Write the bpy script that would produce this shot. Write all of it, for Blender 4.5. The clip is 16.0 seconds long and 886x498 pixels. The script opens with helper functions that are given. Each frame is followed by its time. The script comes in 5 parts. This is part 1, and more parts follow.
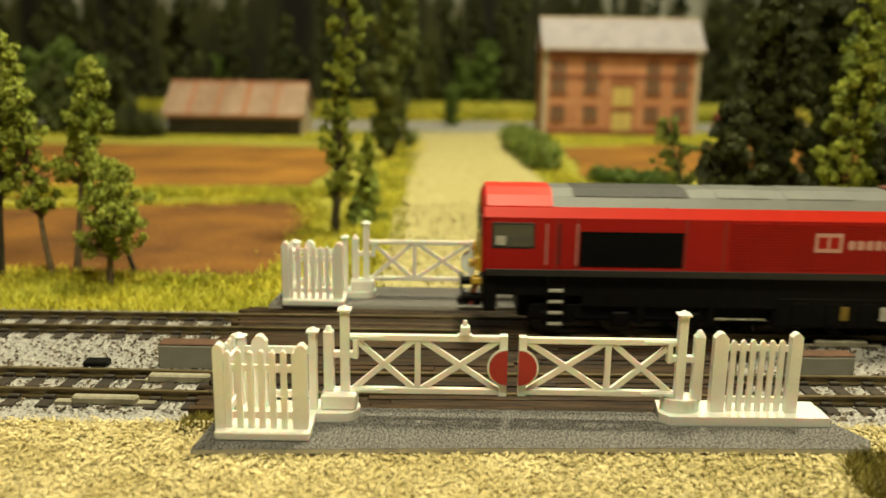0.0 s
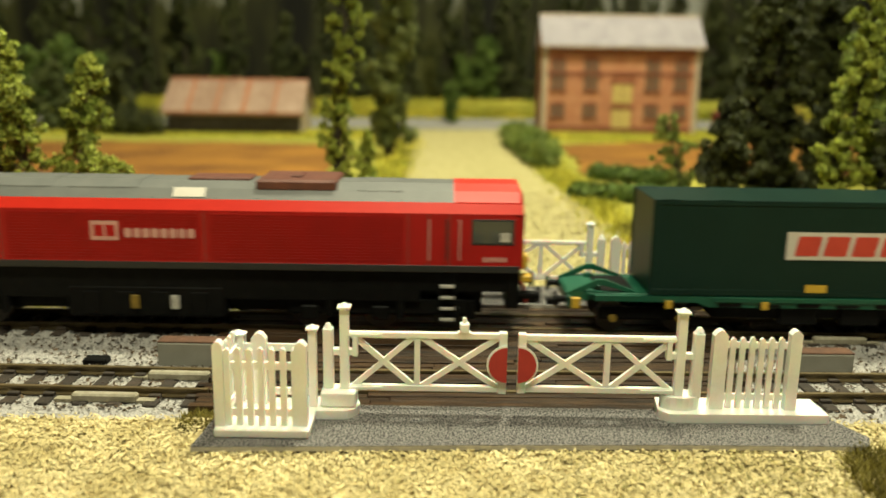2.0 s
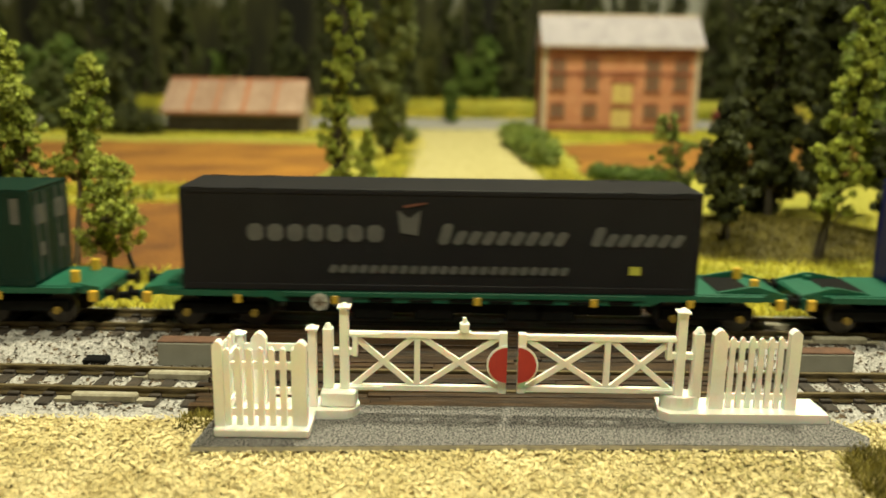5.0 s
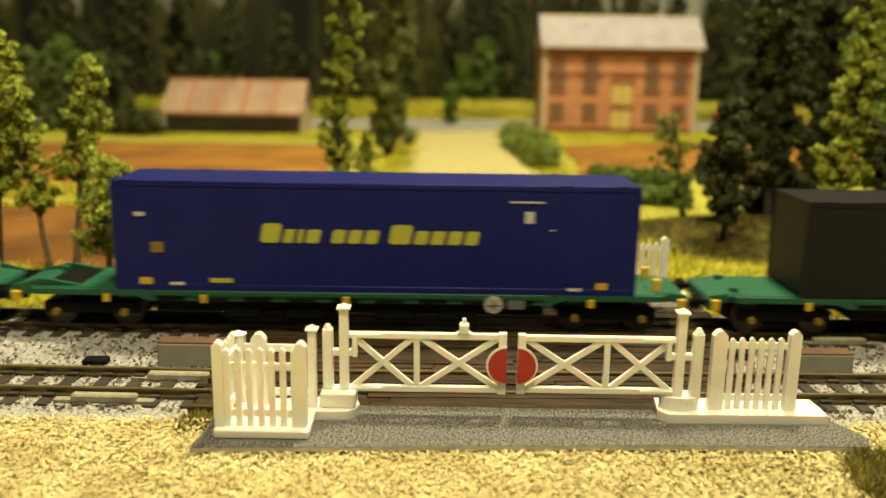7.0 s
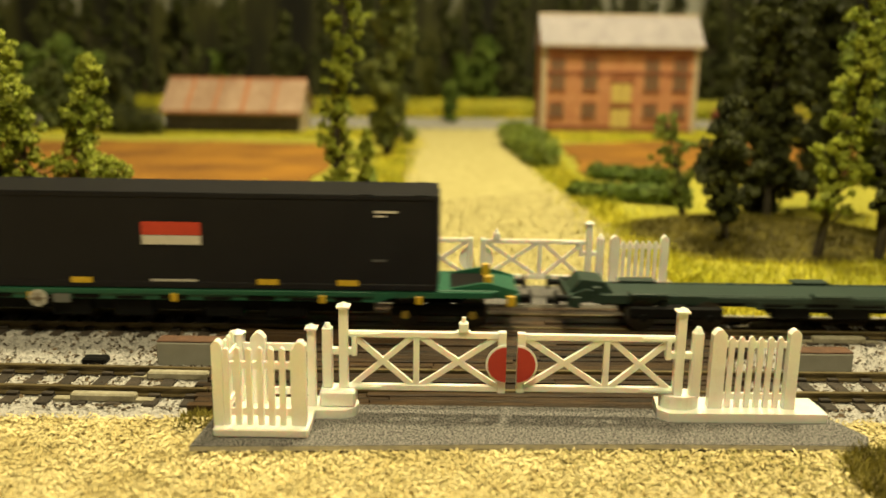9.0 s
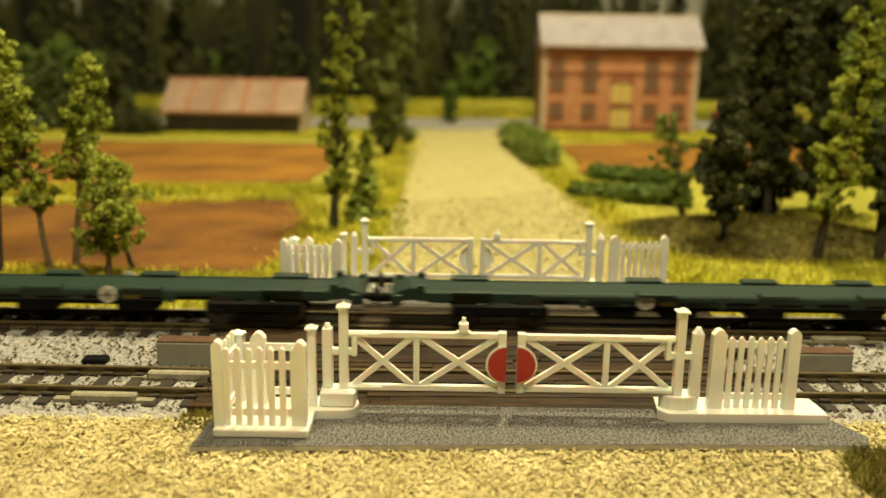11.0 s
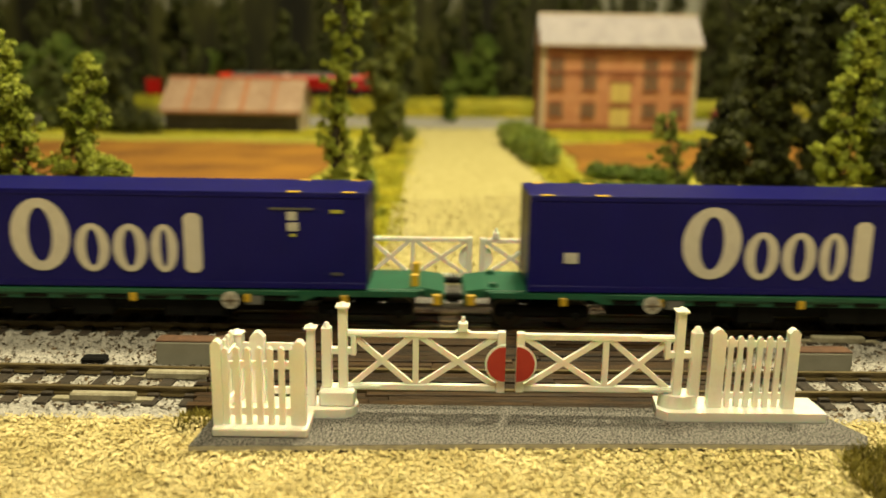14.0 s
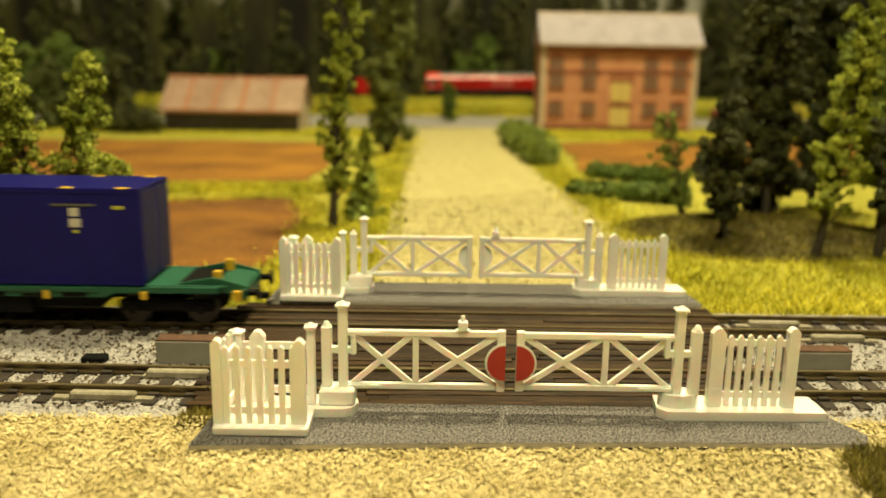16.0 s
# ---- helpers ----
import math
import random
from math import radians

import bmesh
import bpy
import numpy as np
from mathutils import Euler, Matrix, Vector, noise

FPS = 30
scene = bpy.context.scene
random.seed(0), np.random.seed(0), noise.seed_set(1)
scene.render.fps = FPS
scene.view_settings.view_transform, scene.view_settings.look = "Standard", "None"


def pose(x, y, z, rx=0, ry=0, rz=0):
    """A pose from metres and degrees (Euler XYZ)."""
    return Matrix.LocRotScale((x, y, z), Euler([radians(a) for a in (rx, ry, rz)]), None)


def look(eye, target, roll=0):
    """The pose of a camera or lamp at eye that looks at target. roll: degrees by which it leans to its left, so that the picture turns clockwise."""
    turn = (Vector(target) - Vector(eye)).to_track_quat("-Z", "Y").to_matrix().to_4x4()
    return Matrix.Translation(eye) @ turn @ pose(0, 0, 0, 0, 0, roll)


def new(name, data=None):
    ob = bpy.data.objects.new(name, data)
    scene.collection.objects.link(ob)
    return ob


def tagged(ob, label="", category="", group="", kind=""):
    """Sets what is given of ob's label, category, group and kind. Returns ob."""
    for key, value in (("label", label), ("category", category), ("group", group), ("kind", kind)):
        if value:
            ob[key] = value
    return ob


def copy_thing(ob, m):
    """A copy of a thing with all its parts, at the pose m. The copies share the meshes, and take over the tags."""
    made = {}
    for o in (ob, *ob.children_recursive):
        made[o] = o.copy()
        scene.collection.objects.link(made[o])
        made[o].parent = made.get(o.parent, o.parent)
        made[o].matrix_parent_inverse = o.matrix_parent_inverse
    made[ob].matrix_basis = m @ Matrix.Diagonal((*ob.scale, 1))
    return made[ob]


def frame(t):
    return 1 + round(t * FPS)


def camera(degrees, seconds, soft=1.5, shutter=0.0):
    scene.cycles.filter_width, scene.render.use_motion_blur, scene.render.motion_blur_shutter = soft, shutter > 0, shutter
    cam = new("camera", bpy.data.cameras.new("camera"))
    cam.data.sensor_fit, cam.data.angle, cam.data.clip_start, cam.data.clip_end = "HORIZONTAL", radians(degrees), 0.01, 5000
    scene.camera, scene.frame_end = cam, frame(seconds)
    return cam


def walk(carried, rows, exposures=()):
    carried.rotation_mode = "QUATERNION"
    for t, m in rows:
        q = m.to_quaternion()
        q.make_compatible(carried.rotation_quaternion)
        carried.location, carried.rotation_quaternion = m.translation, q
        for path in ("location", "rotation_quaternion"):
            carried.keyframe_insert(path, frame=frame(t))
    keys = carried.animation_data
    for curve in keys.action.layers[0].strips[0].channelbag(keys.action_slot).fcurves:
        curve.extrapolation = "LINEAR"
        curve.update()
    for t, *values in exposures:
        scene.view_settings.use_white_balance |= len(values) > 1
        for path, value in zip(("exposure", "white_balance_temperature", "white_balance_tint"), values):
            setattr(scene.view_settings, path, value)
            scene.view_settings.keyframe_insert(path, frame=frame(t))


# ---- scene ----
# ---- camera and its walk: a phone held almost still before a 1:76 model railway ----
cam = camera(55.25, 16.0, soft=1.5, shutter=0.4)
cam.data.dof.use_dof = True
cam.data.dof.focus_distance = 0.252
cam.data.dof.aperture_fstop = 11.0
# seconds, sideways and downward drift of the aim in 1/26 degree
DRIFT = [(0.0, 4.1, 7.9), (1.0, 3.6, 6.6), (1.5, 3.3, 6.1), (2.0, 3.1, 3.3), (2.5, 3.1, 0.5), (3.0, 3.1, 1.3), (3.5, 3.1, 2.5),
         (4.0, 3.1, 3.1), (6.5, 2.6, 3.0), (7.0, 2.3, 4.4), (7.5, 1.6, 2.8), (8.0, 1.5, 1.5), (8.5, 1.5, 1.6), (9.0, 1.5, 2.3),
         (11.5, 1.5, 3.1), (12.0, 1.5, 4.3), (12.5, 1.2, 4.8), (13.0, 1.0, 4.7), (13.5, 0.5, 2.1), (14.0, 0.1, 1.6), (14.5, 0.1, 2.3),
         (15.0, 0.0, 3.3), (15.5, 0.0, 3.1), (16.0, 0.0, 0.0)]
ROLL = Matrix.Rotation(radians(0.865), 4, "Z")
walk(cam, [(t, pose(0, 0, 0.0950, 77.24 + 0.0383 * v, 0, 0.0375 * h) @ ROLL) for t, h, v in DRIFT],
     exposures=[(0.0, -0.25, 5900, 10), (1.5, -0.10, 5600, 10), (3.5, -0.05, 5500, 10), (4.2, -0.02, 5500, 10), (6.5, 0.0, 6200, 10), (9.0, -0.10, 6700, 10),
                (12.0, -0.25, 6500, 10), (14.5, -0.12, 6500, 10), (16.0, -0.12, 6700, 10)])

# ---- light: a dim warm room and its ceiling lamps ----
world = bpy.data.worlds.new("room_air")
scene.world = world
world.use_nodes = True
world.node_tree.nodes["Background"].inputs[0].default_value = (1.0, 0.80, 0.52, 1)
world.node_tree.nodes["Background"].inputs[1].default_value = 0.03


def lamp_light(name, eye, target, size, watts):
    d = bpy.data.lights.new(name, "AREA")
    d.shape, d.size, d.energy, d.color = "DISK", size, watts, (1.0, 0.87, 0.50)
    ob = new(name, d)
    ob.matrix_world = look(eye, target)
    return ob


lamp_light("ceiling_lamp_light", (0.22, 0.70, 1.38), (0.04, 0.68, 0), 0.22, 37.5)
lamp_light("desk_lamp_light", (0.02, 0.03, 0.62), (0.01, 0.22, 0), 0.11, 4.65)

# ---- materials ----


def mat(name, a, b=None, rough=0.6, metal=0.0, scale=300.0, fine=2500.0, bump=0.15, spec=0.5, rnd=0.0, island=0.0, stretch=(1, 1, 1), sharp=0.0):
    """A surface of two colours mixed by noise at two scales, with fine relief. rnd, island: change from piece to piece."""
    b = b or tuple(c * 0.75 for c in a)
    m = bpy.data.materials.new(name)
    m.use_nodes = True
    n, l = m.node_tree.nodes, m.node_tree.links
    bsdf = n["Principled BSDF"]
    bsdf.inputs["Roughness"].default_value = rough
    bsdf.inputs["Metallic"].default_value = metal
    bsdf.inputs["Specular IOR Level"].default_value = spec
    tc, mp = n.new("ShaderNodeTexCoord"), n.new("ShaderNodeMapping")
    mp.inputs["Scale"].default_value = stretch
    l.new(tc.outputs["Object"], mp.inputs[0])
    big, small = n.new("ShaderNodeTexNoise"), n.new("ShaderNodeTexNoise")
    for node, s in ((big, scale), (small, fine)):
        node.inputs["Scale"].default_value, node.inputs["Detail"].default_value = s, 5
        l.new(mp.outputs[0], node.inputs["Vector"])
    mixn = n.new("ShaderNodeMath")
    mixn.operation = "MULTIPLY_ADD"
    l.new(big.outputs["Fac"], mixn.inputs[0])
    mixn.inputs[1].default_value = 0.6
    half = n.new("ShaderNodeMath")
    half.operation = "MULTIPLY"
    half.inputs[1].default_value = 0.4
    l.new(small.outputs["Fac"], half.inputs[0])
    l.new(half.outputs[0], mixn.inputs[2])
    ramp = n.new("ShaderNodeMapRange")
    ramp.inputs[1].default_value, ramp.inputs[2].default_value = 0.36 + sharp, 0.64 - sharp
    l.new(mixn.outputs[0], ramp.inputs[0])
    mix = n.new("ShaderNodeMix")
    mix.data_type = "RGBA"
    mix.inputs[6].default_value, mix.inputs[7].default_value = (*a, 1), (*b, 1)
    l.new(ramp.outputs[0], mix.inputs[0])
    out = mix.outputs[2]
    for amount, kind, socket in ((rnd, "ShaderNodeObjectInfo", "Random"), (island, "ShaderNodeNewGeometry", "Random Per Island")):
        if amount:
            info, hsv, sc = n.new(kind), n.new("ShaderNodeHueSaturation"), n.new("ShaderNodeMapRange")
            sc.inputs[3].default_value, sc.inputs[4].default_value = 1 - amount, 1 + amount
            l.new(info.outputs[socket], sc.inputs[0])
            l.new(sc.outputs[0], hsv.inputs["Value"])
            l.new(out, hsv.inputs["Color"])
            out = hsv.outputs[0]
    l.new(out, bsdf.inputs["Base Color"])
    if bump:
        bn = n.new("ShaderNodeBump")
        bn.inputs["Strength"].default_value, bn.inputs["Distance"].default_value = bump, 0.0005
        l.new(small.outputs["Fac"], bn.inputs["Height"])
        l.new(bn.outputs[0], bsdf.inputs["Normal"])
    return m


WHITE = mat("cream_white_plastic", (0.87, 0.855, 0.81), (0.81, 0.79, 0.73), 0.42, scale=120, fine=1500, bump=0.05)
_w = WHITE.node_tree.nodes["Principled BSDF"]
_w.inputs["Subsurface Weight"].default_value, _w.inputs["Subsurface Scale"].default_value = 0.35, 0.0015
DISC_RED = mat("red_target_paint", (0.42, 0.025, 0.02), (0.36, 0.02, 0.018), 0.5, scale=200, bump=0.05)
ASPHALT = mat("sanded_grey_card", (0.010, 0.010, 0.011), (0.25, 0.235, 0.225), 0.9, scale=1500, fine=3000, bump=0.9, sharp=0.112)
CARD = mat("cut_card_edge", (0.42, 0.40, 0.35), (0.56, 0.52, 0.45), 0.9, scale=300)
STRAW_BED = mat("straw_scatter_ground", (0.42, 0.33, 0.13), (0.62, 0.52, 0.24), 0.95, scale=500, fine=1500, bump=0.8)
STRAW_BROWN = mat("brown_olive_flakes", (0.15, 0.12, 0.035), (0.32, 0.28, 0.09), 0.9, scale=400, bump=0.0, island=0.4)
STRAW = mat("chopped_straw", (0.42, 0.34, 0.13), (0.72, 0.62, 0.33), 0.8, scale=60, fine=1200, bump=0.1, island=0.27)
BALLAST = mat("grey_ballast", (0.30, 0.29, 0.275), (0.46, 0.44, 0.42), 0.95, scale=700, fine=2200, bump=1.0)
RUST_DIRT = mat("dark_brown_dirt", (0.035, 0.022, 0.012), (0.10, 0.07, 0.04), 0.95, scale=400, bump=0.0, island=0.5)
STONE = mat("ballast_stone", (0.32, 0.31, 0.295), (0.48, 0.46, 0.44), 0.9, scale=500, bump=0.2, island=0.22)
RAIL = mat("tarnished_nickel_rail", (0.10, 0.075, 0.034), (0.20, 0.155, 0.075), 0.48, 0.55, scale=200, fine=1500, bump=0.1, stretch=(0.2, 1, 1))
SLEEPER = mat("dark_sleeper_plastic", (0.016, 0.011, 0.007), (0.042, 0.030, 0.020), 0.75, scale=400, bump=0.3, rnd=0.3)
DECKING = mat("dark_stained_planks", (0.007, 0.0036, 0.0015), (0.060, 0.033, 0.013), 0.5, spec=0.28, scale=330, fine=1300, bump=0.5, rnd=0.4, stretch=(0.10, 1, 1))
JOINER = mat("grey_joiner_plastic", (0.20, 0.18, 0.12), (0.36, 0.33, 0.25), 0.6, scale=300)
BOX_GREY = mat("grey_painted_box", (0.24, 0.235, 0.20), (0.30, 0.29, 0.25), 0.7, scale=150)
RUST = mat("rusty_top", (0.06, 0.028, 0.014), (0.13, 0.06, 0.03), 0.8, scale=250, bump=0.4)
GRASS_BED = mat("green_scenic_mat", (0.26, 0.26, 0.02), (0.42, 0.38, 0.05), 0.95, scale=60, fine=700, bump=0.8)
GRASS = mat("static_grass", (0.32, 0.34, 0.015), (0.70, 0.62, 0.05), 0.8, scale=22, fine=300, bump=0.0, island=0.4)
# olive grass of tufts and mound, darkened for the shade under the trees
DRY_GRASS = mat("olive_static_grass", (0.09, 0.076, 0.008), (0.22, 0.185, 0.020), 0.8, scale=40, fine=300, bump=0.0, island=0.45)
SOIL = mat("red_brown_soil", (0.085, 0.029, 0.002), (0.24, 0.100, 0.007), 0.95, scale=22, fine=500, bump=0.9)
SOIL_PALE = mat("orange_brown_soil", (0.13, 0.047, 0.003), (0.38, 0.175, 0.012), 0.95, scale=11, fine=400, bump=0.8)
LANE_FLAKES = mat("lane_straw_flakes", (0.36, 0.30, 0.12), (0.56, 0.50, 0.24), 0.85, scale=300, bump=0.0, island=0.3)
# olive turf with the shade of the trees mixed into the colour
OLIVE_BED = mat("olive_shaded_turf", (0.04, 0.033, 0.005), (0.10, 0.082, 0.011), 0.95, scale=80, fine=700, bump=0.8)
LANE = mat("straw_lane", (0.34, 0.29, 0.11), (0.50, 0.45, 0.20), 0.95, scale=120, fine=900, bump=0.7)
ROAD = mat("grey_road", (0.25, 0.24, 0.22), (0.33, 0.32, 0.29), 0.9, scale=80, fine=900)
BLACK = mat("satin_black", (0.003, 0.003, 0.003), (0.006, 0.006, 0.0055), 0.6, scale=300, bump=0.1, spec=0.12)
BLACK_MESH = mat("black_grille", (0.002, 0.002, 0.002), (0.005, 0.005, 0.005), 0.85, scale=900, bump=0.4, spec=0.1)
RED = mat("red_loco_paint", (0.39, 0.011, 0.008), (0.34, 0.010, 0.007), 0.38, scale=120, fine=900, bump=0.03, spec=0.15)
# the same loco red, lightened for sloping faces that catch the overhead light
RED_LIT = mat("lit_red_loco_paint", (0.66, 0.030, 0.012), (0.60, 0.024, 0.010), 0.34, scale=120, bump=0.03)
ROOF_GREY = mat("grey_roof_paint", (0.115, 0.12, 0.115), (0.145, 0.148, 0.14), 0.5, scale=120, bump=0.08)
ROOF_DARK = mat("dark_roof_grille", (0.035, 0.035, 0.035), (0.05, 0.05, 0.05), 0.7, scale=500, bump=0.4)
SILL_GREY = mat("dark_grey_sill", (0.020, 0.020, 0.020), None, 0.5, scale=200)
YELLOW_DULL = mat("dull_yellow_paint", (0.26, 0.17, 0.015), (0.18, 0.12, 0.012), 0.6, scale=300, bump=0.05)
YELLOW = mat("warning_yellow", (0.62, 0.40, 0.02), (0.55, 0.35, 0.02), 0.45, scale=200, bump=0.05)
BROWN_HATCH = mat("exhaust_brown", (0.15, 0.05, 0.03), (0.10, 0.035, 0.022), 0.55, scale=200)
PALE = mat("pale_print", (0.62, 0.58, 0.52), (0.55, 0.51, 0.45), 0.5, scale=300, bump=0.02)
PALE_DIM = mat("dim_grey_print", (0.07, 0.07, 0.07), (0.095, 0.095, 0.095), 0.5, scale=300, bump=0.02)
PINK_PRINT = mat("pale_red_print", (0.62, 0.33, 0.28), (0.56, 0.28, 0.24), 0.5, scale=300, bump=0.02)
RED_PRINT = mat("red_print", (0.55, 0.05, 0.025), (0.48, 0.04, 0.02), 0.5, scale=300, bump=0.02)
BLUE_PRINT = mat("pale_blue_print", (0.20, 0.28, 0.42), None, 0.5, scale=300, bump=0.02)
YELLOW_PRINT = mat("yellow_green_print", (0.46, 0.46, 0.05), (0.40, 0.40, 0.04), 0.5, scale=300, bump=0.02)
CONT_GREEN = mat("dark_green_container", (0.005, 0.020, 0.015), (0.007, 0.026, 0.019), 0.42, scale=60, bump=0.05, spec=0.15)
CONT_BLACK = mat("charcoal_container", (0.0105, 0.0100, 0.0125), (0.0135, 0.013, 0.0155), 0.5, scale=60, bump=0.05, spec=0.15)
CONT_BLUE = mat("navy_container", (0.006, 0.010, 0.11), (0.008, 0.013, 0.13), 0.38, scale=60, bump=0.04, spec=0.15)
CONT_ROYAL = mat("royal_blue_container", (0.005, 0.005, 0.105), (0.007, 0.0065, 0.13), 0.38, scale=60, bump=0.04, spec=0.15)
DECK_GREEN = mat("emerald_wagon_paint", (0.008, 0.095, 0.050), (0.006, 0.070, 0.038), 0.5, scale=120, bump=0.06)
DECK_DARK = mat("dark_green_wagon_paint", (0.008, 0.024, 0.017), (0.011, 0.032, 0.022), 0.55, scale=120, bump=0.08)
WHEEL = mat("worn_steel_wheel", (0.07, 0.06, 0.05), (0.05, 0.042, 0.035), 0.5, 0.5, scale=400, bump=0.1)
DISC_GREY = mat("grey_handwheel", (0.56, 0.54, 0.48), (0.42, 0.40, 0.36), 0.5, scale=400)
BARK = mat("tree_bark", (0.13, 0.09, 0.05), (0.22, 0.17, 0.10), 0.9, scale=300, bump=0.8)
BARK_DARK = mat("dark_tree_bark", (0.035, 0.028, 0.016), (0.06, 0.05, 0.03), 0.9, scale=300, bump=0.8)
LEAF = mat("light_green_foliage", (0.19, 0.25, 0.020), (0.44, 0.47, 0.06), 0.75, scale=60, fine=500, bump=0.0, island=0.55)
LEAF_MID = mat("mid_green_foliage", (0.11, 0.17, 0.018), (0.27, 0.32, 0.05), 0.75, scale=60, fine=500, bump=0.0, island=0.5)
LEAF_DARK = mat("dark_green_foliage", (0.016, 0.022, 0.005), (0.088, 0.098, 0.017), 0.75, scale=60, fine=500, bump=0.0, island=0.6)
CONIFER = mat("conifer_foliage", (0.030, 0.038, 0.010), (0.095, 0.105, 0.024), 0.85, scale=14, fine=200, bump=0.0, island=0.55)
POPLAR_GREY = mat("grey_green_foliage", (0.10, 0.13, 0.03), (0.23, 0.25, 0.06), 0.8, scale=60, fine=500, bump=0.0, island=0.5)
HEDGE_DULL = mat("dull_green_foliage", (0.05, 0.07, 0.016), (0.12, 0.14, 0.032), 0.8, scale=60, fine=500, bump=0.0, island=0.5)
HEDGE = mat("hedge_foliage", (0.07, 0.13, 0.016), (0.18, 0.24, 0.04), 0.8, scale=60, fine=500, bump=0.0, island=0.5)
BRICK = mat("orange_brick_paper", (0.44, 0.175, 0.085), (0.56, 0.28, 0.145), 0.85, scale=60, fine=700, bump=0.3)
BRICK_DARK = mat("dark_brick_paper", (0.22, 0.07, 0.035), (0.28, 0.10, 0.05), 0.85, scale=60, fine=700, bump=0.3)
SLATE = mat("pale_grey_slate", (0.34, 0.315, 0.35), (0.46, 0.425, 0.46), 0.8, scale=50, fine=600, bump=0.3)
STONE_TRIM = mat("pale_stone_trim", (0.55, 0.45, 0.33), None, 0.8, scale=100)
PANE = mat("dull_window_pane", (0.13, 0.10, 0.07), (0.19, 0.145, 0.10), 0.35, scale=100)
CREAM_DOOR = mat("cream_yellow_door", (0.62, 0.48, 0.15), (0.54, 0.41, 0.13), 0.6, scale=100)
BARN_ROOF = mat("rusty_corrugated_roof", (0.24, 0.14, 0.09), (0.42, 0.30, 0.22), 0.8, scale=20, fine=200, bump=0.3, stretch=(1, 0.3, 1))
BARN_RUST = mat("red_rust_streak", (0.34, 0.12, 0.05), (0.40, 0.19, 0.10), 0.85, scale=40)
BARN_WALL = mat("dark_barn_boards", (0.045, 0.035, 0.03), (0.085, 0.07, 0.06), 0.85, scale=50, fine=500)
WALLPAINT = mat("room_wall_paint", (0.30, 0.27, 0.22), (0.26, 0.24, 0.20), 0.9, scale=3, fine=60)
LAMP_GLASS = mat("lamp_globe", (0.9, 0.8, 0.6), None, 0.4)
LAMP_GLASS.node_tree.nodes["Principled BSDF"].inputs["Emission Color"].default_value = (1, 0.84, 0.58, 1)
LAMP_GLASS.node_tree.nodes["Principled BSDF"].inputs["Emission Strength"].default_value = 4.0
GLASS = bpy.data.materials.new("cab_glass")
GLASS.use_nodes = True
GLASS.node_tree.nodes["Principled BSDF"].inputs["Base Color"].default_value = (0.05, 0.055, 0.05, 1)
GLASS.node_tree.nodes["Principled BSDF"].inputs["Roughness"].default_value = 0.08

# ---- mesh helpers; all in millimetres ----
MM = 0.001


def box(bm, x0, x1, y0, y1, z0, z1, bevel=0.0):
    vs = bmesh.ops.create_cube(bm, size=1.0)["verts"]
    for v in vs:
        v.co = Vector((x0 + (v.co.x + 0.5) * (x1 - x0), y0 + (v.co.y + 0.5) * (y1 - y0), z0 + (v.co.z + 0.5) * (z1 - z0)))
    if bevel:
        es = list({e for v in vs for e in v.link_edges})
        bmesh.ops.bevel(bm, geom=es, offset=bevel, segments=1, affect="EDGES", clamp_overlap=True)
    return bm


def bar(bm, p, q, w, d, up=(0, 1, 0)):
    """A square bar from p to q, w wide and d deep along up."""
    p, q, up = Vector(p), Vector(q), Vector(up).normalized()
    a = (q - p).normalized()
    s = a.cross(up).normalized() * w / 2
    u = s.cross(a).normalized() * d / 2
    c = [bm.verts.new(e + i * s + j * u) for e in (p, q) for i, j in ((-1, -1), (1, -1), (1, 1), (-1, 1))]
    for f in ((3, 2, 1, 0), (4, 5, 6, 7), (0, 1, 5, 4), (1, 2, 6, 5), (2, 3, 7, 6), (3, 0, 4, 7)):
        bm.faces.new([c[i] for i in f])
    return bm


def cyl(bm, p, q, r, r2=None, seg=12, cap=True):
    p, q = Vector(p), Vector(q)
    r2 = r if r2 is None else r2
    t = (q - p).to_track_quat("Z", "Y").to_matrix()
    ring = [[bm.verts.new(e + t @ Vector((rr * math.cos(2 * math.pi * i / seg), rr * math.sin(2 * math.pi * i / seg), 0))) for i in range(seg)]
            for e, rr in ((p, r), (q, r2))]
    for i in range(seg):
        j = (i + 1) % seg
        bm.faces.new((ring[0][i], ring[0][j], ring[1][j], ring[1][i]))
    if cap:
        bm.faces.new(ring[0][::-1])
        bm.faces.new(ring[1])
    return bm


def prism(bm, profile, axis, a, b):
    """profile: points in the two other axes, counter-clockwise; drawn out along axis from a to b."""
    def at(u, v, w):
        return {"x": (w, u, v), "y": (u, w, v), "z": (u, v, w)}[axis]
    r = [[bm.verts.new(at(u, v, w)) for u, v in profile] for w in (a, b)]
    k = len(profile)
    for i in range(k):
        j = (i + 1) % k
        bm.faces.new((r[0][i], r[0][j], r[1][j], r[1][i]))
    bm.faces.new(r[0][::-1])
    bm.faces.new(r[1])
    bmesh.ops.recalc_face_normals(bm, faces=bm.faces)
    return bm


def mesh_of(name, bm, material, smooth=False):
    me = bpy.data.meshes.new(name)
    bmesh.ops.scale(bm, vec=(MM, MM, MM), verts=bm.verts)
    bm.to_mesh(me)
    bm.free()
    me.materials.append(material)
    if smooth:
        me.shade_smooth()
    return me


def part(name, bm, material, parent, label="", at=None, smooth=False):
    ob = new(name, bm if isinstance(bm, bpy.types.Mesh) else mesh_of(name, bm, material, smooth))
    ob.parent = parent
    if at:
        ob.location = Vector(at) * MM
    return tagged(ob, label)


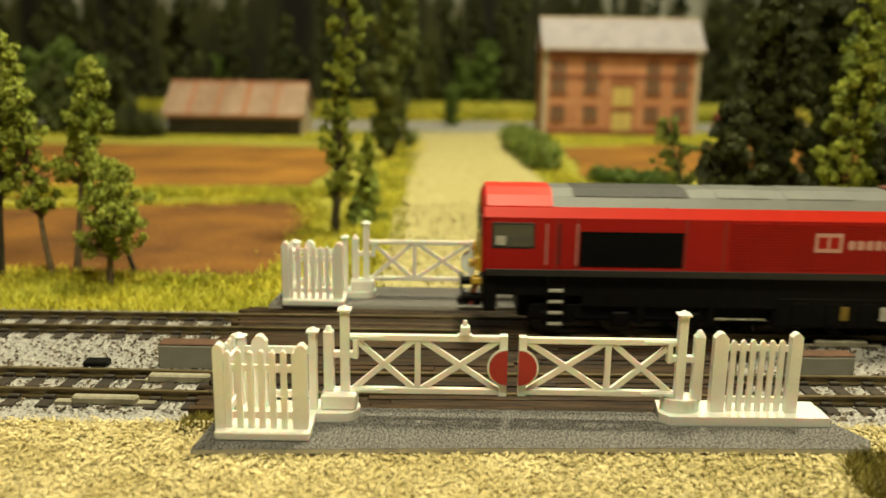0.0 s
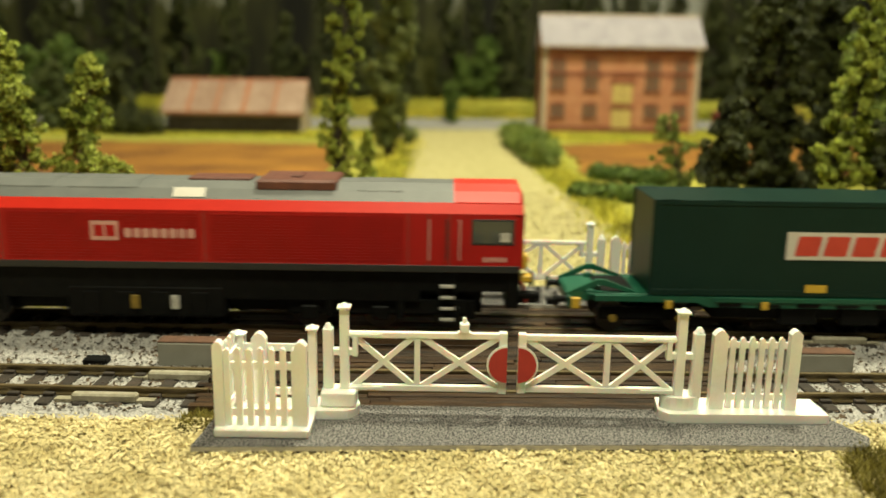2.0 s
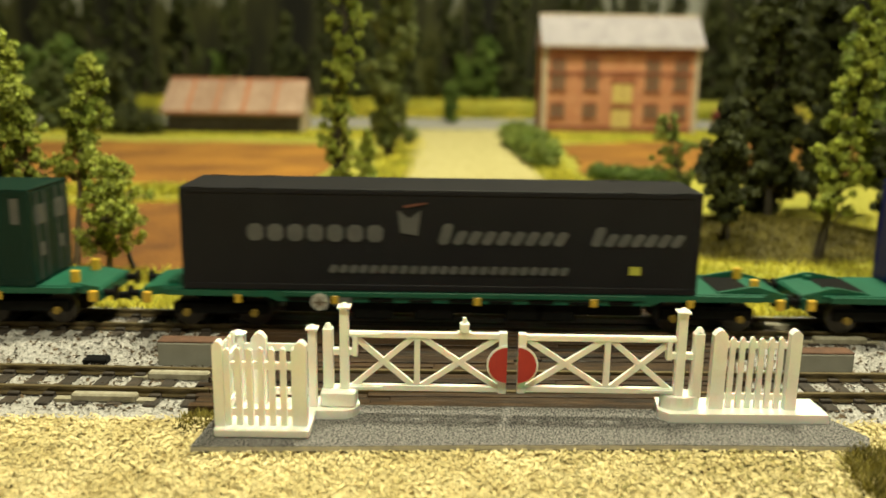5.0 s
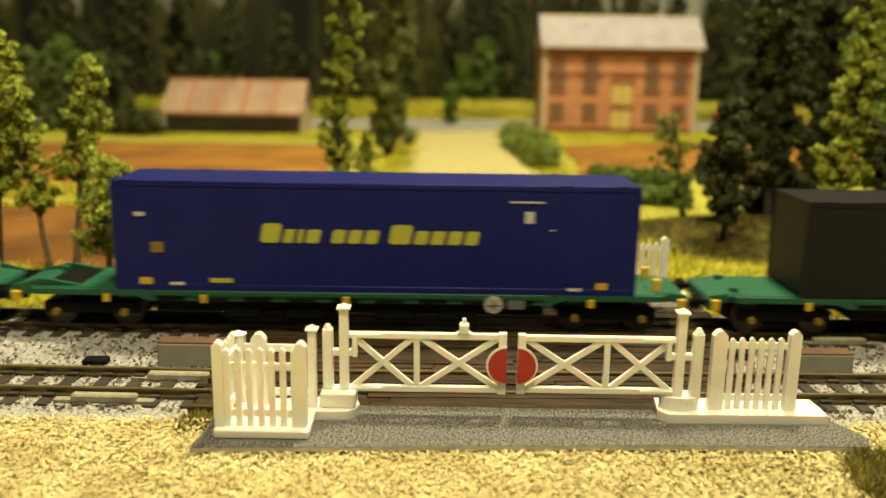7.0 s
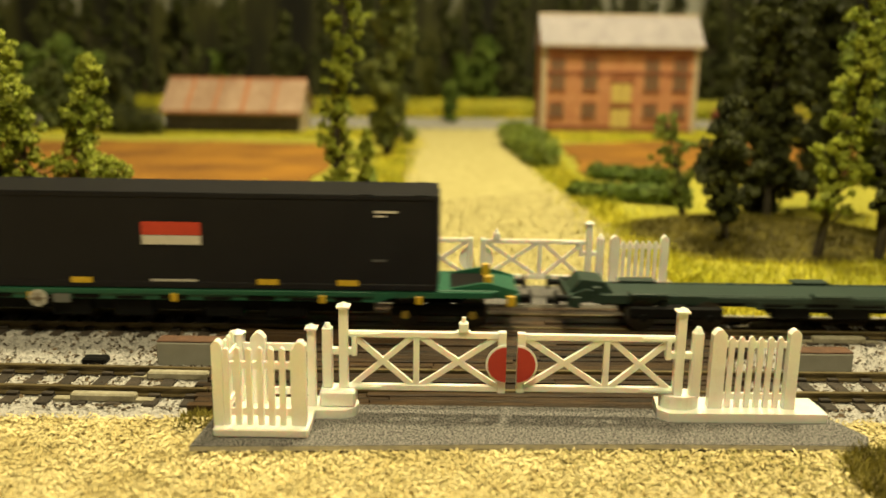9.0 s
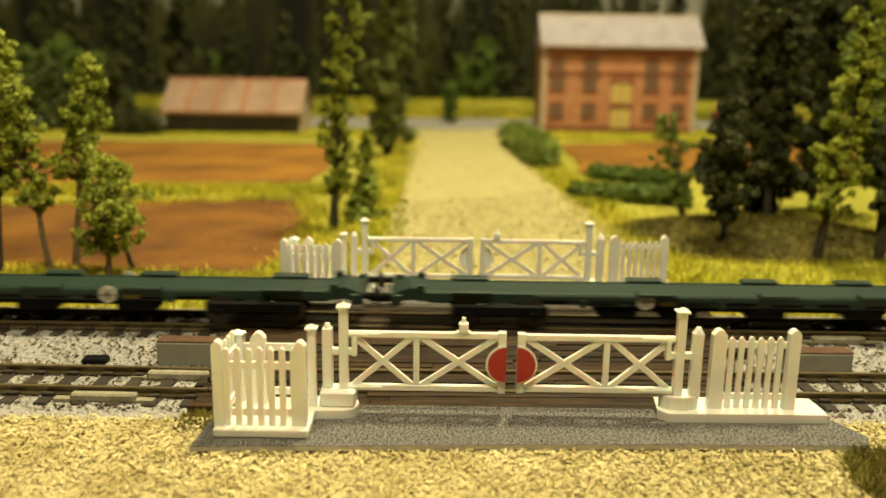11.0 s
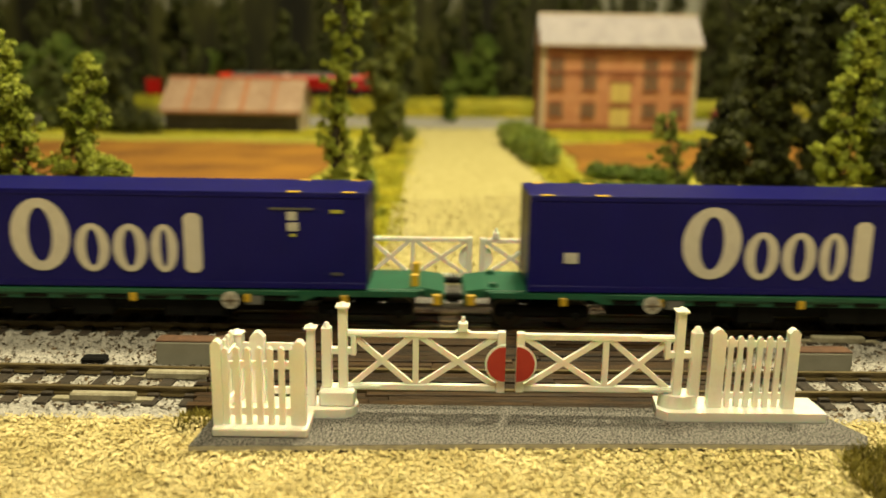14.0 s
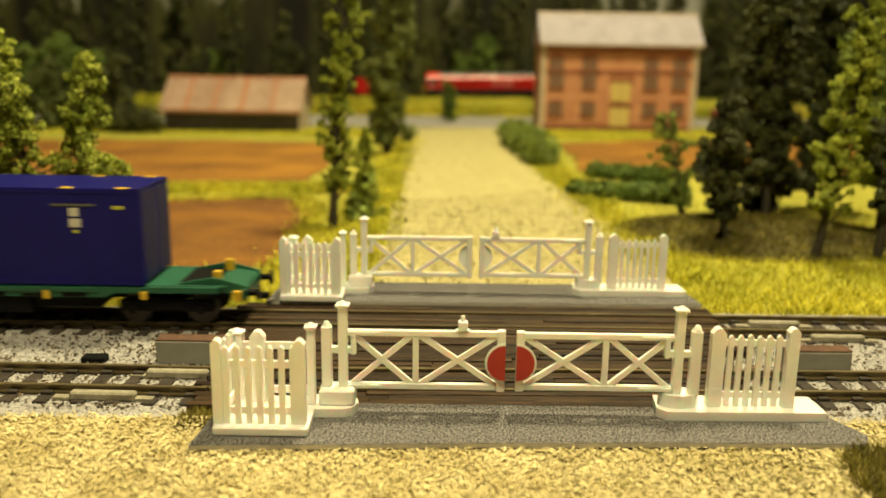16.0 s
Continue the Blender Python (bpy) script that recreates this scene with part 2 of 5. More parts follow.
def thing(name, label, category, x=0, y=0, z=0, rz=0, group="", kind=""):
    ob = new(name)
    ob.empty_display_size = 0.01
    ob.matrix_world = pose(x * MM, y * MM, z * MM, 0, 0, rz)
    return tagged(ob, label, category, group, kind)


def BM():
    return bmesh.new()


def sheet(name, outline, z, material, label, kind="structure", step=None, rough=0.0, thick=1.0, category=""):
    """A ground patch with an uneven edge and relief, thick mm deep."""
    rng = random.Random(name)
    pts = []
    k = len(outline)
    for i in range(k):
        a, b = Vector(outline[i]), Vector(outline[(i + 1) % k])
        n = max(1, int((b - a).length / step)) if step else 1
        for j in range(n):
            p = a.lerp(b, j / n)
            w = rough if 0 < j else 0
            pts.append((p.x + rng.uniform(-w, w), p.y + rng.uniform(-w, w)))
    return tagged(new(name, mesh_of(name, prism(BM(), pts, "z", z - thick, z), material)), label, category, kind=kind)


def scatter(name, material, label, count, place, shape, category="", seed=1):
    """One mesh of many small flakes or blades. place(rng) gives a spot, shape(rng) the corner offsets."""
    rng = random.Random(seed)
    vs, fs = [], []
    for _ in range(count):
        p = place(rng)
        if p is None:
            continue
        c = shape(rng, p)
        fs.append(tuple(range(len(vs), len(vs) + len(c))))
        vs += [((p[0] + a) * MM, (p[1] + b) * MM, (p[2] + d) * MM) for a, b, d in c]
    me = bpy.data.meshes.new(name)
    me.from_pydata(vs, [], fs)
    me.materials.append(material)
    return tagged(new(name, me), label, category, kind="stuff")


def flake(size, thin):
    def f(rng, p):
        a, l, w = rng.uniform(0, math.pi), size * rng.uniform(0.5, 1.4), thin * rng.uniform(0.6, 1.4)
        t, r = rng.uniform(-0.5, 0.5), rng.uniform(-0.7, 0.7)
        c, s = math.cos(a), math.sin(a)
        return [(c * i * l - s * j * w, s * i * l + c * j * w, i * l * t + j * w * r) for i, j in ((-.5, -.5), (.5, -.5), (.5, .5), (-.5, .5))]
    return f


def blade(height, width):
    def f(rng, p):
        a, h, w = rng.uniform(0, 2 * math.pi), height * rng.uniform(0.5, 1.3), width * rng.uniform(0.7, 1.3)
        lx, ly = rng.uniform(-0.9, 0.9) * h, rng.uniform(-0.9, 0.9) * h
        return [(math.cos(a) * w, math.sin(a) * w, 0), (-math.cos(a) * w, -math.sin(a) * w, 0), (lx, ly, h)]
    return f

# ---- the room and the baseboard ----
tagged(new("ground", mesh_of("ground", box(BM(), -3000, 3000, -60, 2200, -60, -4.0), GRASS_BED)), "green scenic mat on the layout baseboard", kind="structure")
for n, b in (("floor", (-3600, 3600, -2600, 2700, -960, -940)), ("ceiling", (-3600, 3600, -2600, 2700, 1440, 1460)),
             ("wall_north", (-3600, 3600, 2700, 2720, -940, 1440)), ("wall_south", (-3600, 3600, -2620, -2600, -940, 1440)),
             ("wall_east", (3600, 3620, -2600, 2700, -940, 1440)), ("wall_west", (-3620, -3600, -2600, 2700, -940, 1440))):
    tagged(new(n, mesh_of(n, box(BM(), *b), WALLPAINT)), "plain painted room surface", kind="structure")
for lx, ly, r in ((220, 700, 110),):
    lamp = thing("ceiling_lamp", "round white glowing ceiling lamp on the ceiling", "lamp", lx, ly, 1385)
    part("base_plate", cyl(BM(), (0, 0, 40), (0, 0, 55), r * 0.6, seg=24), WHITE, lamp)
    part("globe", cyl(BM(), (0, 0, 8), (0, 0, 40), r * 0.95, r * 0.7, seg=24), LAMP_GLASS, lamp, "glowing glass globe")
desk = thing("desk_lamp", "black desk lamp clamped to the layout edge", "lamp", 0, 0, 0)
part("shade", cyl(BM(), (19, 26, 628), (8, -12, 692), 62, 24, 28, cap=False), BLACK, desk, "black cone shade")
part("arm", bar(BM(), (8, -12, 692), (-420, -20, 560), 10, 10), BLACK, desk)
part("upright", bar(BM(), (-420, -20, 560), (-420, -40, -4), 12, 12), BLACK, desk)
trestle = [(-2800, 0), (2800, 0), (-2800, 2100), (2800, 2100), (0, 0), (0, 2100)]
stand = thing("baseboard_frame", "wooden trestle frame under the layout", "frame")
for tx, ty in trestle:
    part("leg", box(BM(), tx - 25, tx + 25, ty - 25, ty + 25, -940, -60), BARN_WALL, stand)

# printed forest backscene behind the layout
BACK = bpy.data.materials.new("printed_forest")
BACK.use_nodes = True
_n, _l = BACK.node_tree.nodes, BACK.node_tree.links
_b = _n["Principled BSDF"]
_b.inputs["Roughness"].default_value = 0.9
_tc, _mp = _n.new("ShaderNodeTexCoord"), _n.new("ShaderNodeMapping")
_mp.inputs["Scale"].default_value = (1.0, 1.0, 0.22)
_l.new(_tc.outputs["Object"], _mp.inputs[0])
_w1, _w2 = _n.new("ShaderNodeTexNoise"), _n.new("ShaderNodeTexNoise")
_w1.inputs["Scale"].default_value, _w1.inputs["Detail"].default_value = 16.0, 6
_w2.inputs["Scale"].default_value, _w2.inputs["Detail"].default_value = 4.0, 3
_l.new(_mp.outputs[0], _w1.inputs["Vector"])
_l.new(_tc.outputs["Object"], _w2.inputs["Vector"])
_r = _n.new("ShaderNodeValToRGB")
_r.color_ramp.elements[0].position, _r.color_ramp.elements[0].color = 0.36, (0.006, 0.006, 0.003, 1)
_r.color_ramp.elements[1].position, _r.color_ramp.elements[1].color = 0.72, (0.11, 0.115, 0.026, 1)
_e = _r.color_ramp.elements.new(0.52)
_e.color = (0.030, 0.031, 0.009, 1)
_l.new(_w1.outputs["Fac"], _r.inputs[0])
# pale sky shows between the printed tree tops
_sep, _add, _cut = _n.new("ShaderNodeSeparateXYZ"), _n.new("ShaderNodeMath"), _n.new("ShaderNodeMapRange")
_l.new(_tc.outputs["Object"], _sep.inputs[0])
_add.operation = "MULTIPLY_ADD"
_add.inputs[1].default_value = 0.55
_l.new(_w1.outputs["Fac"], _add.inputs[0])
_l.new(_sep.outputs[2], _add.inputs[2])
_cut.inputs[1].default_value, _cut.inputs[2].default_value = 0.53, 0.60
_l.new(_add.outputs[0], _cut.inputs[0])
_mx = _n.new("ShaderNodeMix")
_mx.data_type = "RGBA"
_mx.inputs[7].default_value = (0.42, 0.42, 0.38, 1)
_l.new(_cut.outputs[0], _mx.inputs[0])
_l.new(_r.outputs[0], _mx.inputs[6])
_l.new(_mx.outputs[2], _b.inputs["Base Color"])
tagged(new("backdrop", mesh_of("backdrop", box(BM(), -3000, 3000, 1960, 1964, -20, 520), BACK)), "printed forest backscene sheet behind the layout", kind="structure")

# ---- ground patches ----
GATE_Y, REAR_Y, REAR_DX = 218.0, 336.5, -5.4
sheet("foreground_straw", [(-3000, -60), (3000, -60), (3000, 262), (300, 223), (112, 218), (-62, 219), (-75, 215), (-160, 215), (-3000, 255)], -2.2, STRAW_BED, "yellow straw scatter ground before the track")
sheet("ballast_bed", [(-3000, 255), (-160, 215), (-75, 215), (-62, 219), (112, 218), (300, 223), (3000, 262), (3000, 352), (178, 325), (-178, 321), (-3000, 310)], -3.2, BALLAST, "grey granulated ballast under both tracks")
sheet("lane", [(-29, 351), (99, 358), (104, 471), (86, 645), (73, 946), (83, 1215), (-68, 1187), (-48, 978), (-37, 799), (-27, 570), (-24, 462)], -1.6, LANE, "pale straw coloured lane leading to the farm", step=12, rough=4)
sheet("far_road", [(-2846, 1121), (-189, 1192), (86, 1215), (490, 1296), (3026, 1426), (3000, 1640), (-3000, 1220)], -1.2, ROAD, "grey road before the forest", step=60, rough=4)
sheet("front_field", [(-690, 372), (-197, 376), (-126, 365), (-76, 362), (-70, 404), (-80, 533), (-101, 595), (-208, 566), (-298, 545), (-771, 561)], -2.2, SOIL, "red-brown ploughed soil field", step=14, rough=5)
sheet("back_field", [(-766, 599), (-297, 586), (-207, 610), (-107, 667), (-112, 830), (-130, 965), (-270, 982), (-461, 961), (-788, 982)], -2.2, SOIL_PALE, "orange-brown soil field by the barn", step=20, rough=7)
sheet("house_field", [(124, 734), (232, 768), (407, 766), (913, 774), (920, 1148), (250, 1065), (142, 1007)], -2.2, SOIL_PALE, "orange-brown soil field before the house", step=20, rough=7)

# the mound under the trees: centre, half axes, height
MX, MY, MA, MB, MH = 178, 478, 88, 62, 10.5
_m = BM()
_rings = []
for k in range(9):
    r = k / 8
    _rings.append([_m.verts.new((MX + MA * r * math.cos(a * math.pi / 24) + 2.5 * r * math.sin(a * 1.7), MY + MB * r * math.sin(a * math.pi / 24) + 2 * r * math.cos(a * 2.3), -4.2 + MH * (1 - r * r))) for a in range(48)])
for p, q in zip(_rings, _rings[1:]):
    for a in range(48):
        b = (a + 1) % 48
        _m.faces.new((p[a], q[a], q[b], p[b]))
tagged(new("tree_mound", mesh_of("tree_mound", _m, OLIVE_BED, True)), "low olive turf mound, tree shade mixed into its colour", kind="structure")

# ---- tracks ----


def rail_profile():
    return [(-1.1, -2.6), (1.1, -2.6), (1.1, -2.2), (0.35, -1.9), (0.35, -0.8), (0.7, -0.6), (0.7, 0), (-0.7, 0), (-0.7, -0.6), (-0.35, -0.8), (-0.35, -1.9), (-1.1, -2.2)]


def track(x, y, rz, a, b, near, label, deck=None):
    """Straight track from a to b along its own line; sleepers inside the stretch near are single parts, the rest one mesh; none under deck."""
    tr = thing("railway_track", label, "track", x, y, 0, rz, "model tracks")
    for s in (-8.25, 8.25):
        part("rail", prism(BM(), [(u + s, v) for u, v in rail_profile()], "x", a, b), RAIL, tr, "tarnished metal rail")
    me = mesh_of("sleeper", box(BM(), -2.0, 2.0, -15.6, 15.6, -4.2, -2.4, 0.25), SLEEPER)
    ch = BM()
    for s in (-8.25, 8.25):
        for o in (-1.7, 1.7):
            box(ch, -1.7, 1.7, s + o - 0.9, s + o + 0.9, -2.5, -1.4, 0.2)
    chm = mesh_of("rail_chair", ch, SLEEPER)
    rest = BM()
    u = a + 4
    rng = random.Random(label)
    while u < b:
        if not (deck and deck[0] < u < deck[1]):
            if near[0] < u < near[1]:
                sl = part("sleeper", me, SLEEPER, tr, at=(u + rng.uniform(-.4, .4), rng.uniform(-.3, .3), 0))
                part("rail_chair", chm, SLEEPER, sl)
            else:
                box(rest, u - 1.7, u + 1.7, -15.2, 15.2, -4.2, -2.55)
        u += 10.4
    ob = part("sleeper_run", rest, SLEEPER, tr)
    ob["kind"] = "stuff"
    return tr


track(-68, 240.5, 1.3, 0, 3000, (0, 230), "front model track with tarnished rails on grey ballast", deck=(2, 158))
track(-68, 240.5, -0.8, -2900, -0.4, (-100, 0), "bent front model track with tarnished rails")
REAR_Y0, REAR_RZ = 302.4, 0.4
track(0, REAR_Y0, REAR_RZ, -2950, 2950, (-190, 190), "rear model track with tarnished rails on grey ballast", deck=(-72, 106))

# far track behind the farm
FAR_Y, FAR_Z, FAR_RZ, FAR_RY = 1500.0, 16.5, 4.0, -0.45
ft = thing("railway_track", "far model track below the forest", "track", 0, FAR_Y, FAR_Z, FAR_RZ, "model tracks")
ft.matrix_world = pose(0, FAR_Y * MM, FAR_Z * MM, 0, FAR_RY, FAR_RZ)
for s in (-8.25, 8.25):
    part("rail", prism(BM(), [(u + s, v) for u, v in rail_profile()], "x", -2950, 2950), RAIL, ft)
_r = BM()
for i in range(-290, 290):
    box(_r, i * 10.2 - 1.7, i * 10.2 + 1.7, -15, 15, -4.2, -2.55)
part("sleeper_run", _r, SLEEPER, ft)["kind"] = "stuff"
emb = sheet("far_embankment", [(-3000, -24), (3000, -24), (3000, 24), (-3000, 24)], 20, BALLAST, "ballasted bank of the far track", thick=26)
emb.matrix_world = pose(0, FAR_Y * MM, (FAR_Z - 24) * MM, 0, FAR_RY, FAR_RZ)

bank = tagged(new("far_bank", mesh_of("far_bank", prism(BM(), [(-62, -40), (-28, -40), (-28, 25), (-34, 27), (-46, 16)], "x", -3000, 3000), GRASS_BED)), "yellow-green grass bank below the far track", kind="structure")
bank.matrix_world = pose(0, FAR_Y * MM, 0, 0, FAR_RY, FAR_RZ)

# plank decking of the crossing, over both tracks
rng = random.Random(5)


def decking(x, y, rz, rows, a, b, label):
    d = thing("crossing_deck", label, "decking", x, y, 0, rz)
    for v0, v1 in rows:
        n = max(1, round((v1 - v0) / 3.0))
        w = (v1 - v0) / n
        for i in range(n):
            cuts = sorted([a + rng.uniform(-2, 2), a + (b - a) * rng.uniform(0.3, 0.7), b + rng.uniform(-2, 2)])
            for p, q in zip(cuts, cuts[1:]):
                z = rng.uniform(-0.9, -0.15)
                part("plank", box(BM(), p + 0.1, q - 0.1, v0 + i * w + 0.12, v0 + (i + 1) * w - 0.12, -3.4, z, 0.12), DECKING, d)
    return d


decking(0, 242.0, 1.3, [(-20.5, -9.4), (-7.1, 7.1), (9.4, 28.5)], -72, 92, "dark stained plank decking between the front rails")
decking(0, REAR_Y0, REAR_RZ, [(-31, -9.4), (-7.1, 7.1), (9.4, 19)], -78, 104, "dark stained plank decking between the rear rails")

# asphalt pads under the gates
for nm, pts, lab in (("front_pad", [(-62.6, 194.4), (-30, 195.8), (10, 198.0), (60, 199.8), (109.5, 200.6), (112, 206), (104, 222.4), (-58, 222), (-61, 214)], "sanded grey card road pad with a cut edge"),
                     ("rear_pad", [(-69, 319), (103, 322.6), (100, 351), (-67, 349)], "grey card road pad at the rear gates")):
    pad = thing(nm, lab, "road pad", 0, 0, 0.9 if nm == "rear_pad" else 0)
    part("sanded_top", prism(BM(), pts, "z", -0.12, 0.0), ASPHALT, pad, "speckled grey sanded top")
    part("card_base", prism(BM(), pts, "z", -1.35, -0.124), CARD, pad, "pale cut card edge")
    cx, cy = sum(p[0] for p in pts) / len(pts), sum(p[1] for p in pts) / len(pts)
    # dark inset strip imitates the black shadow gap below the card edge
    part("packing", prism(BM(), [(cx + (p[0] - cx) * 0.97, cy + (p[1] - cy) * 0.9) for p in pts], "z", -4.7, -1.354), SLEEPER, pad, "dark strip standing for the shadow under the card")

# ---- crossing gates ----


def picket(bm, x, y, z0, z1, w, d):
    prism(bm, [(x - w / 2, z0), (x + w / 2, z0), (x + w / 2, z1 - w * 0.42), (x + w * 0.22, z1 - w * 0.08), (x, z1), (x - w * 0.22, z1 - w * 0.08), (x - w / 2, z1 - w * 0.42)], "y", y - d / 2, y + d / 2)
    return bm


def capped_post(parent, x, y, z0, z1, w, cap=1.5):
    p = part("post", box(BM(), x - w / 2, x + w / 2, y - w / 2, y + w / 2, z0, z1 - 1.4, 0.2), WHITE, parent)
    b = box(BM(), x - w / 2 - cap * 0.35, x + w / 2 + cap * 0.35, y - w / 2 - cap * 0.35, y + w / 2 + cap * 0.35, z1 - 1.4, z1 - 0.8, 0.1)
    cyl(b, (x, y, z1 - 0.85), (x, y, z1), w * 0.75, 0.5, 4)
    part("post_cap", b, WHITE, p)
    return p


def leaf(parent, x0, x1, z0, z1, y, inner, face, lamp_at=None, lean=0.0):
    """A gate leaf of two braced panels between x0 (hinge) and x1; inner is the sign towards the other leaf; face the side of the target disc."""
    frame_bm = BM()
    s = 1 if x1 > x0 else -1
    t, d = 1.7, 1.5
    box(frame_bm, min(x0, x1), max(x0, x1), y - d / 2, y + d / 2, z1 - t, z1, 0.15)
    g = part("gate_leaf", frame_bm, WHITE, parent, "white braced gate leaf")
    part("bottom_rail", box(BM(), min(x0, x1), max(x0, x1), y - d / 2, y + d / 2, z0, z0 + t, 0.15), WHITE, g)
    xm = (x0 + x1) / 2 - s * 2.4
    part("mid_stile", box(BM(), xm - 0.8, xm + 0.8, y - d / 2 + 0.1, y + d / 2 - 0.1, z0 + t, z1 - t), WHITE, g)
    part("end_stile", box(BM(), x1 - 1.1, x1 + 1.1, y - d / 2 - 0.3, y + d / 2 + 0.3, z0 - 0.3, z1 + 0.3, 0.15), WHITE, g)
    for a, b in ((x0 + s * 1.0, xm - s * 0.8), (xm + s * 0.8, x1 - s * 1.1)):
        part("brace", bar(BM(), (a, y, z0 + t * 0.7), (b, y, z1 - t * 0.7), 1.5, 1.0), WHITE, g)
        part("brace", bar(BM(), (a, y + 0.02, z1 - t * 0.7), (b, y, z0 + t * 0.7), 1.5, 1.12), WHITE, g)
    for z in (z0 + t / 2, z1 - t / 2):
        part("hinge_strap", box(BM(), min(x0, x0 + s * 9), max(x0, x0 + s * 9), y - d / 2 - 0.35, y - d / 2, z - 0.45, z + 0.45, 0.1), WHITE, g)
    zc, r = 14.5, 5.5

    def half(rr, ya, yb):
        pr = [(x1 + s * 1.1 - s * rr * math.sin(math.pi * i / 20), zc + rr * math.cos(math.pi * i / 20)) for i in range(21)]
        return prism(BM(), pr, "y", ya, yb)
    yf = y + face * (d / 2 + 0.3)
    dd = part("target_disc", half(r, min(yf, yf + face * 0.5), max(yf, yf + face * 0.5)), WHITE, g)
    part("target_face", half(r - 0.55, min(yf + face * 0.5, yf + face * 0.75), max(yf + face * 0.5, yf + face * 0.75)), DISC_RED, dd, "red half-disc target")
    if lamp_at is not None:
        lb = box(BM(), lamp_at - 1.3, lamp_at + 1.3, y - 1.2, y + 1.2, z1, z1 + 2.8, 0.3)
        cyl(lb, (lamp_at, y, z1 + 2.8), (lamp_at, y, z1 + 4.2), 0.7, 0.55, 8)
        box(lb, lamp_at - 1.9, lamp_at + 1.9, y - 0.9, y + 0.9, z1 - 0.05, z1 + 0.35)
        part("gate_lamp", lb, WHITE, g, "small white gate lamp")
    return g


def left_unit(x, y, rear=False):
    u = thing("crossing_gate", "cream-white plastic crossing gate with a picket return fence, closed", "gate", x, y, 0.9 if rear else 0, 0, "level crossing gates")
    part("base_slab", box(BM(), -58.2, -33.8, -18.4, 3.0, 0, 2.5, 0.4), WHITE, u)
    b = BM()
    prism(b, [(-38, -6)] + [(-27 + 4.4 * math.sin(math.radians(a)), -0.6 - 5.2 * math.cos(math.radians(a))) for a in range(0, 181, 20)] + [(-38, 4)], "z", 0, 2.4)
    part("footing", b, WHITE, u)
    part("post_block", box(BM(), -33.0, -23.4, -3.8, 3.2, 2.4, 6.9, 0.5), WHITE, u)
    # front picket row
    for i in range(7):
        part("picket", picket(BM(), -54.7 + 2.85 * i, -15.6, 2.5, 23.2 + 0.25 * (i % 2), 1.5, 1.1), WHITE, u)
    for z in (5.6, 18.2):
        part("fence_rail", box(BM(), -57, -37, -14.8, -14.0, z - 1.0, z + 1.0), WHITE, u)
    part("fence_post", picket(BM(), -56.8, -15.4, 2.5, 25.2, 2.6, 2.8), WHITE, u)
    part("fence_post", picket(BM(), -36.0, -15.0, 2.5, 25.2, 3.0, 2.8), WHITE, u)
    # returns at both sides
    for i in range(4):
        part("picket", picket(BM(), -56.9 + 0.1 * i, -12.0 + 3.4 * i, 2.5, 23.0, 1.1, 1.5), WHITE, u)
    for z in (5.6, 18.2):
        part("fence_rail", box(BM(), -56.2, -55.4, -14.4, 1.5, z - 1.0, z + 1.0), WHITE, u)
        part("fence_rail", box(BM(), -56, -36, -0.4, 0.4, z - 1.0, z + 1.0), WHITE, u)
    capped_post(u, -55.6, 1.0, 2.5, 22.6, 3.4, 0.4)
    part("fence_post", picket(BM(), -49.6, -1.0, 2.5, 22.8, 4.0, 2.6), WHITE, u)
    for i in range(3):
        part("picket", picket(BM(), -46.5 + 3.0 * i, -0.6, 2.5, 18.4, 1.4, 1.0), WHITE, u)
    capped_post(u, -35.0, -2.5, 2.5, 25.6, 2.2, 1.6)
    # gate posts
    sp = part("short_post", box(BM(), -32.5, -29.7, -1.3, 1.3, 6.9, 24.0, 0.3), WHITE, u)
    cyl_b = cyl(BM(), (-31.1, 0, 24.0), (-31.1, 0, 25.2), 1.2, 0.6, 8)
    part("post_cap", cyl_b, WHITE, sp)
    capped_post(u, -26.7, 0, 6.9, 31.0, 2.5, 1.7)
    part("hinge_arm", box(BM(), -30.0, -23.6, -0.9, 0.9, 16.4, 18.2, 0.15), WHITE, u)
    part("hinge_bracket", box(BM(), -24.5, -23.1, -1.2, 1.2, 16.2, 21.8, 0.15), WHITE, u)
    leaf(u, -25.4, 16.2, 6.3, 23.1, 0.0, 1, 1 if rear else -1, None if rear else 5.7)
    return u


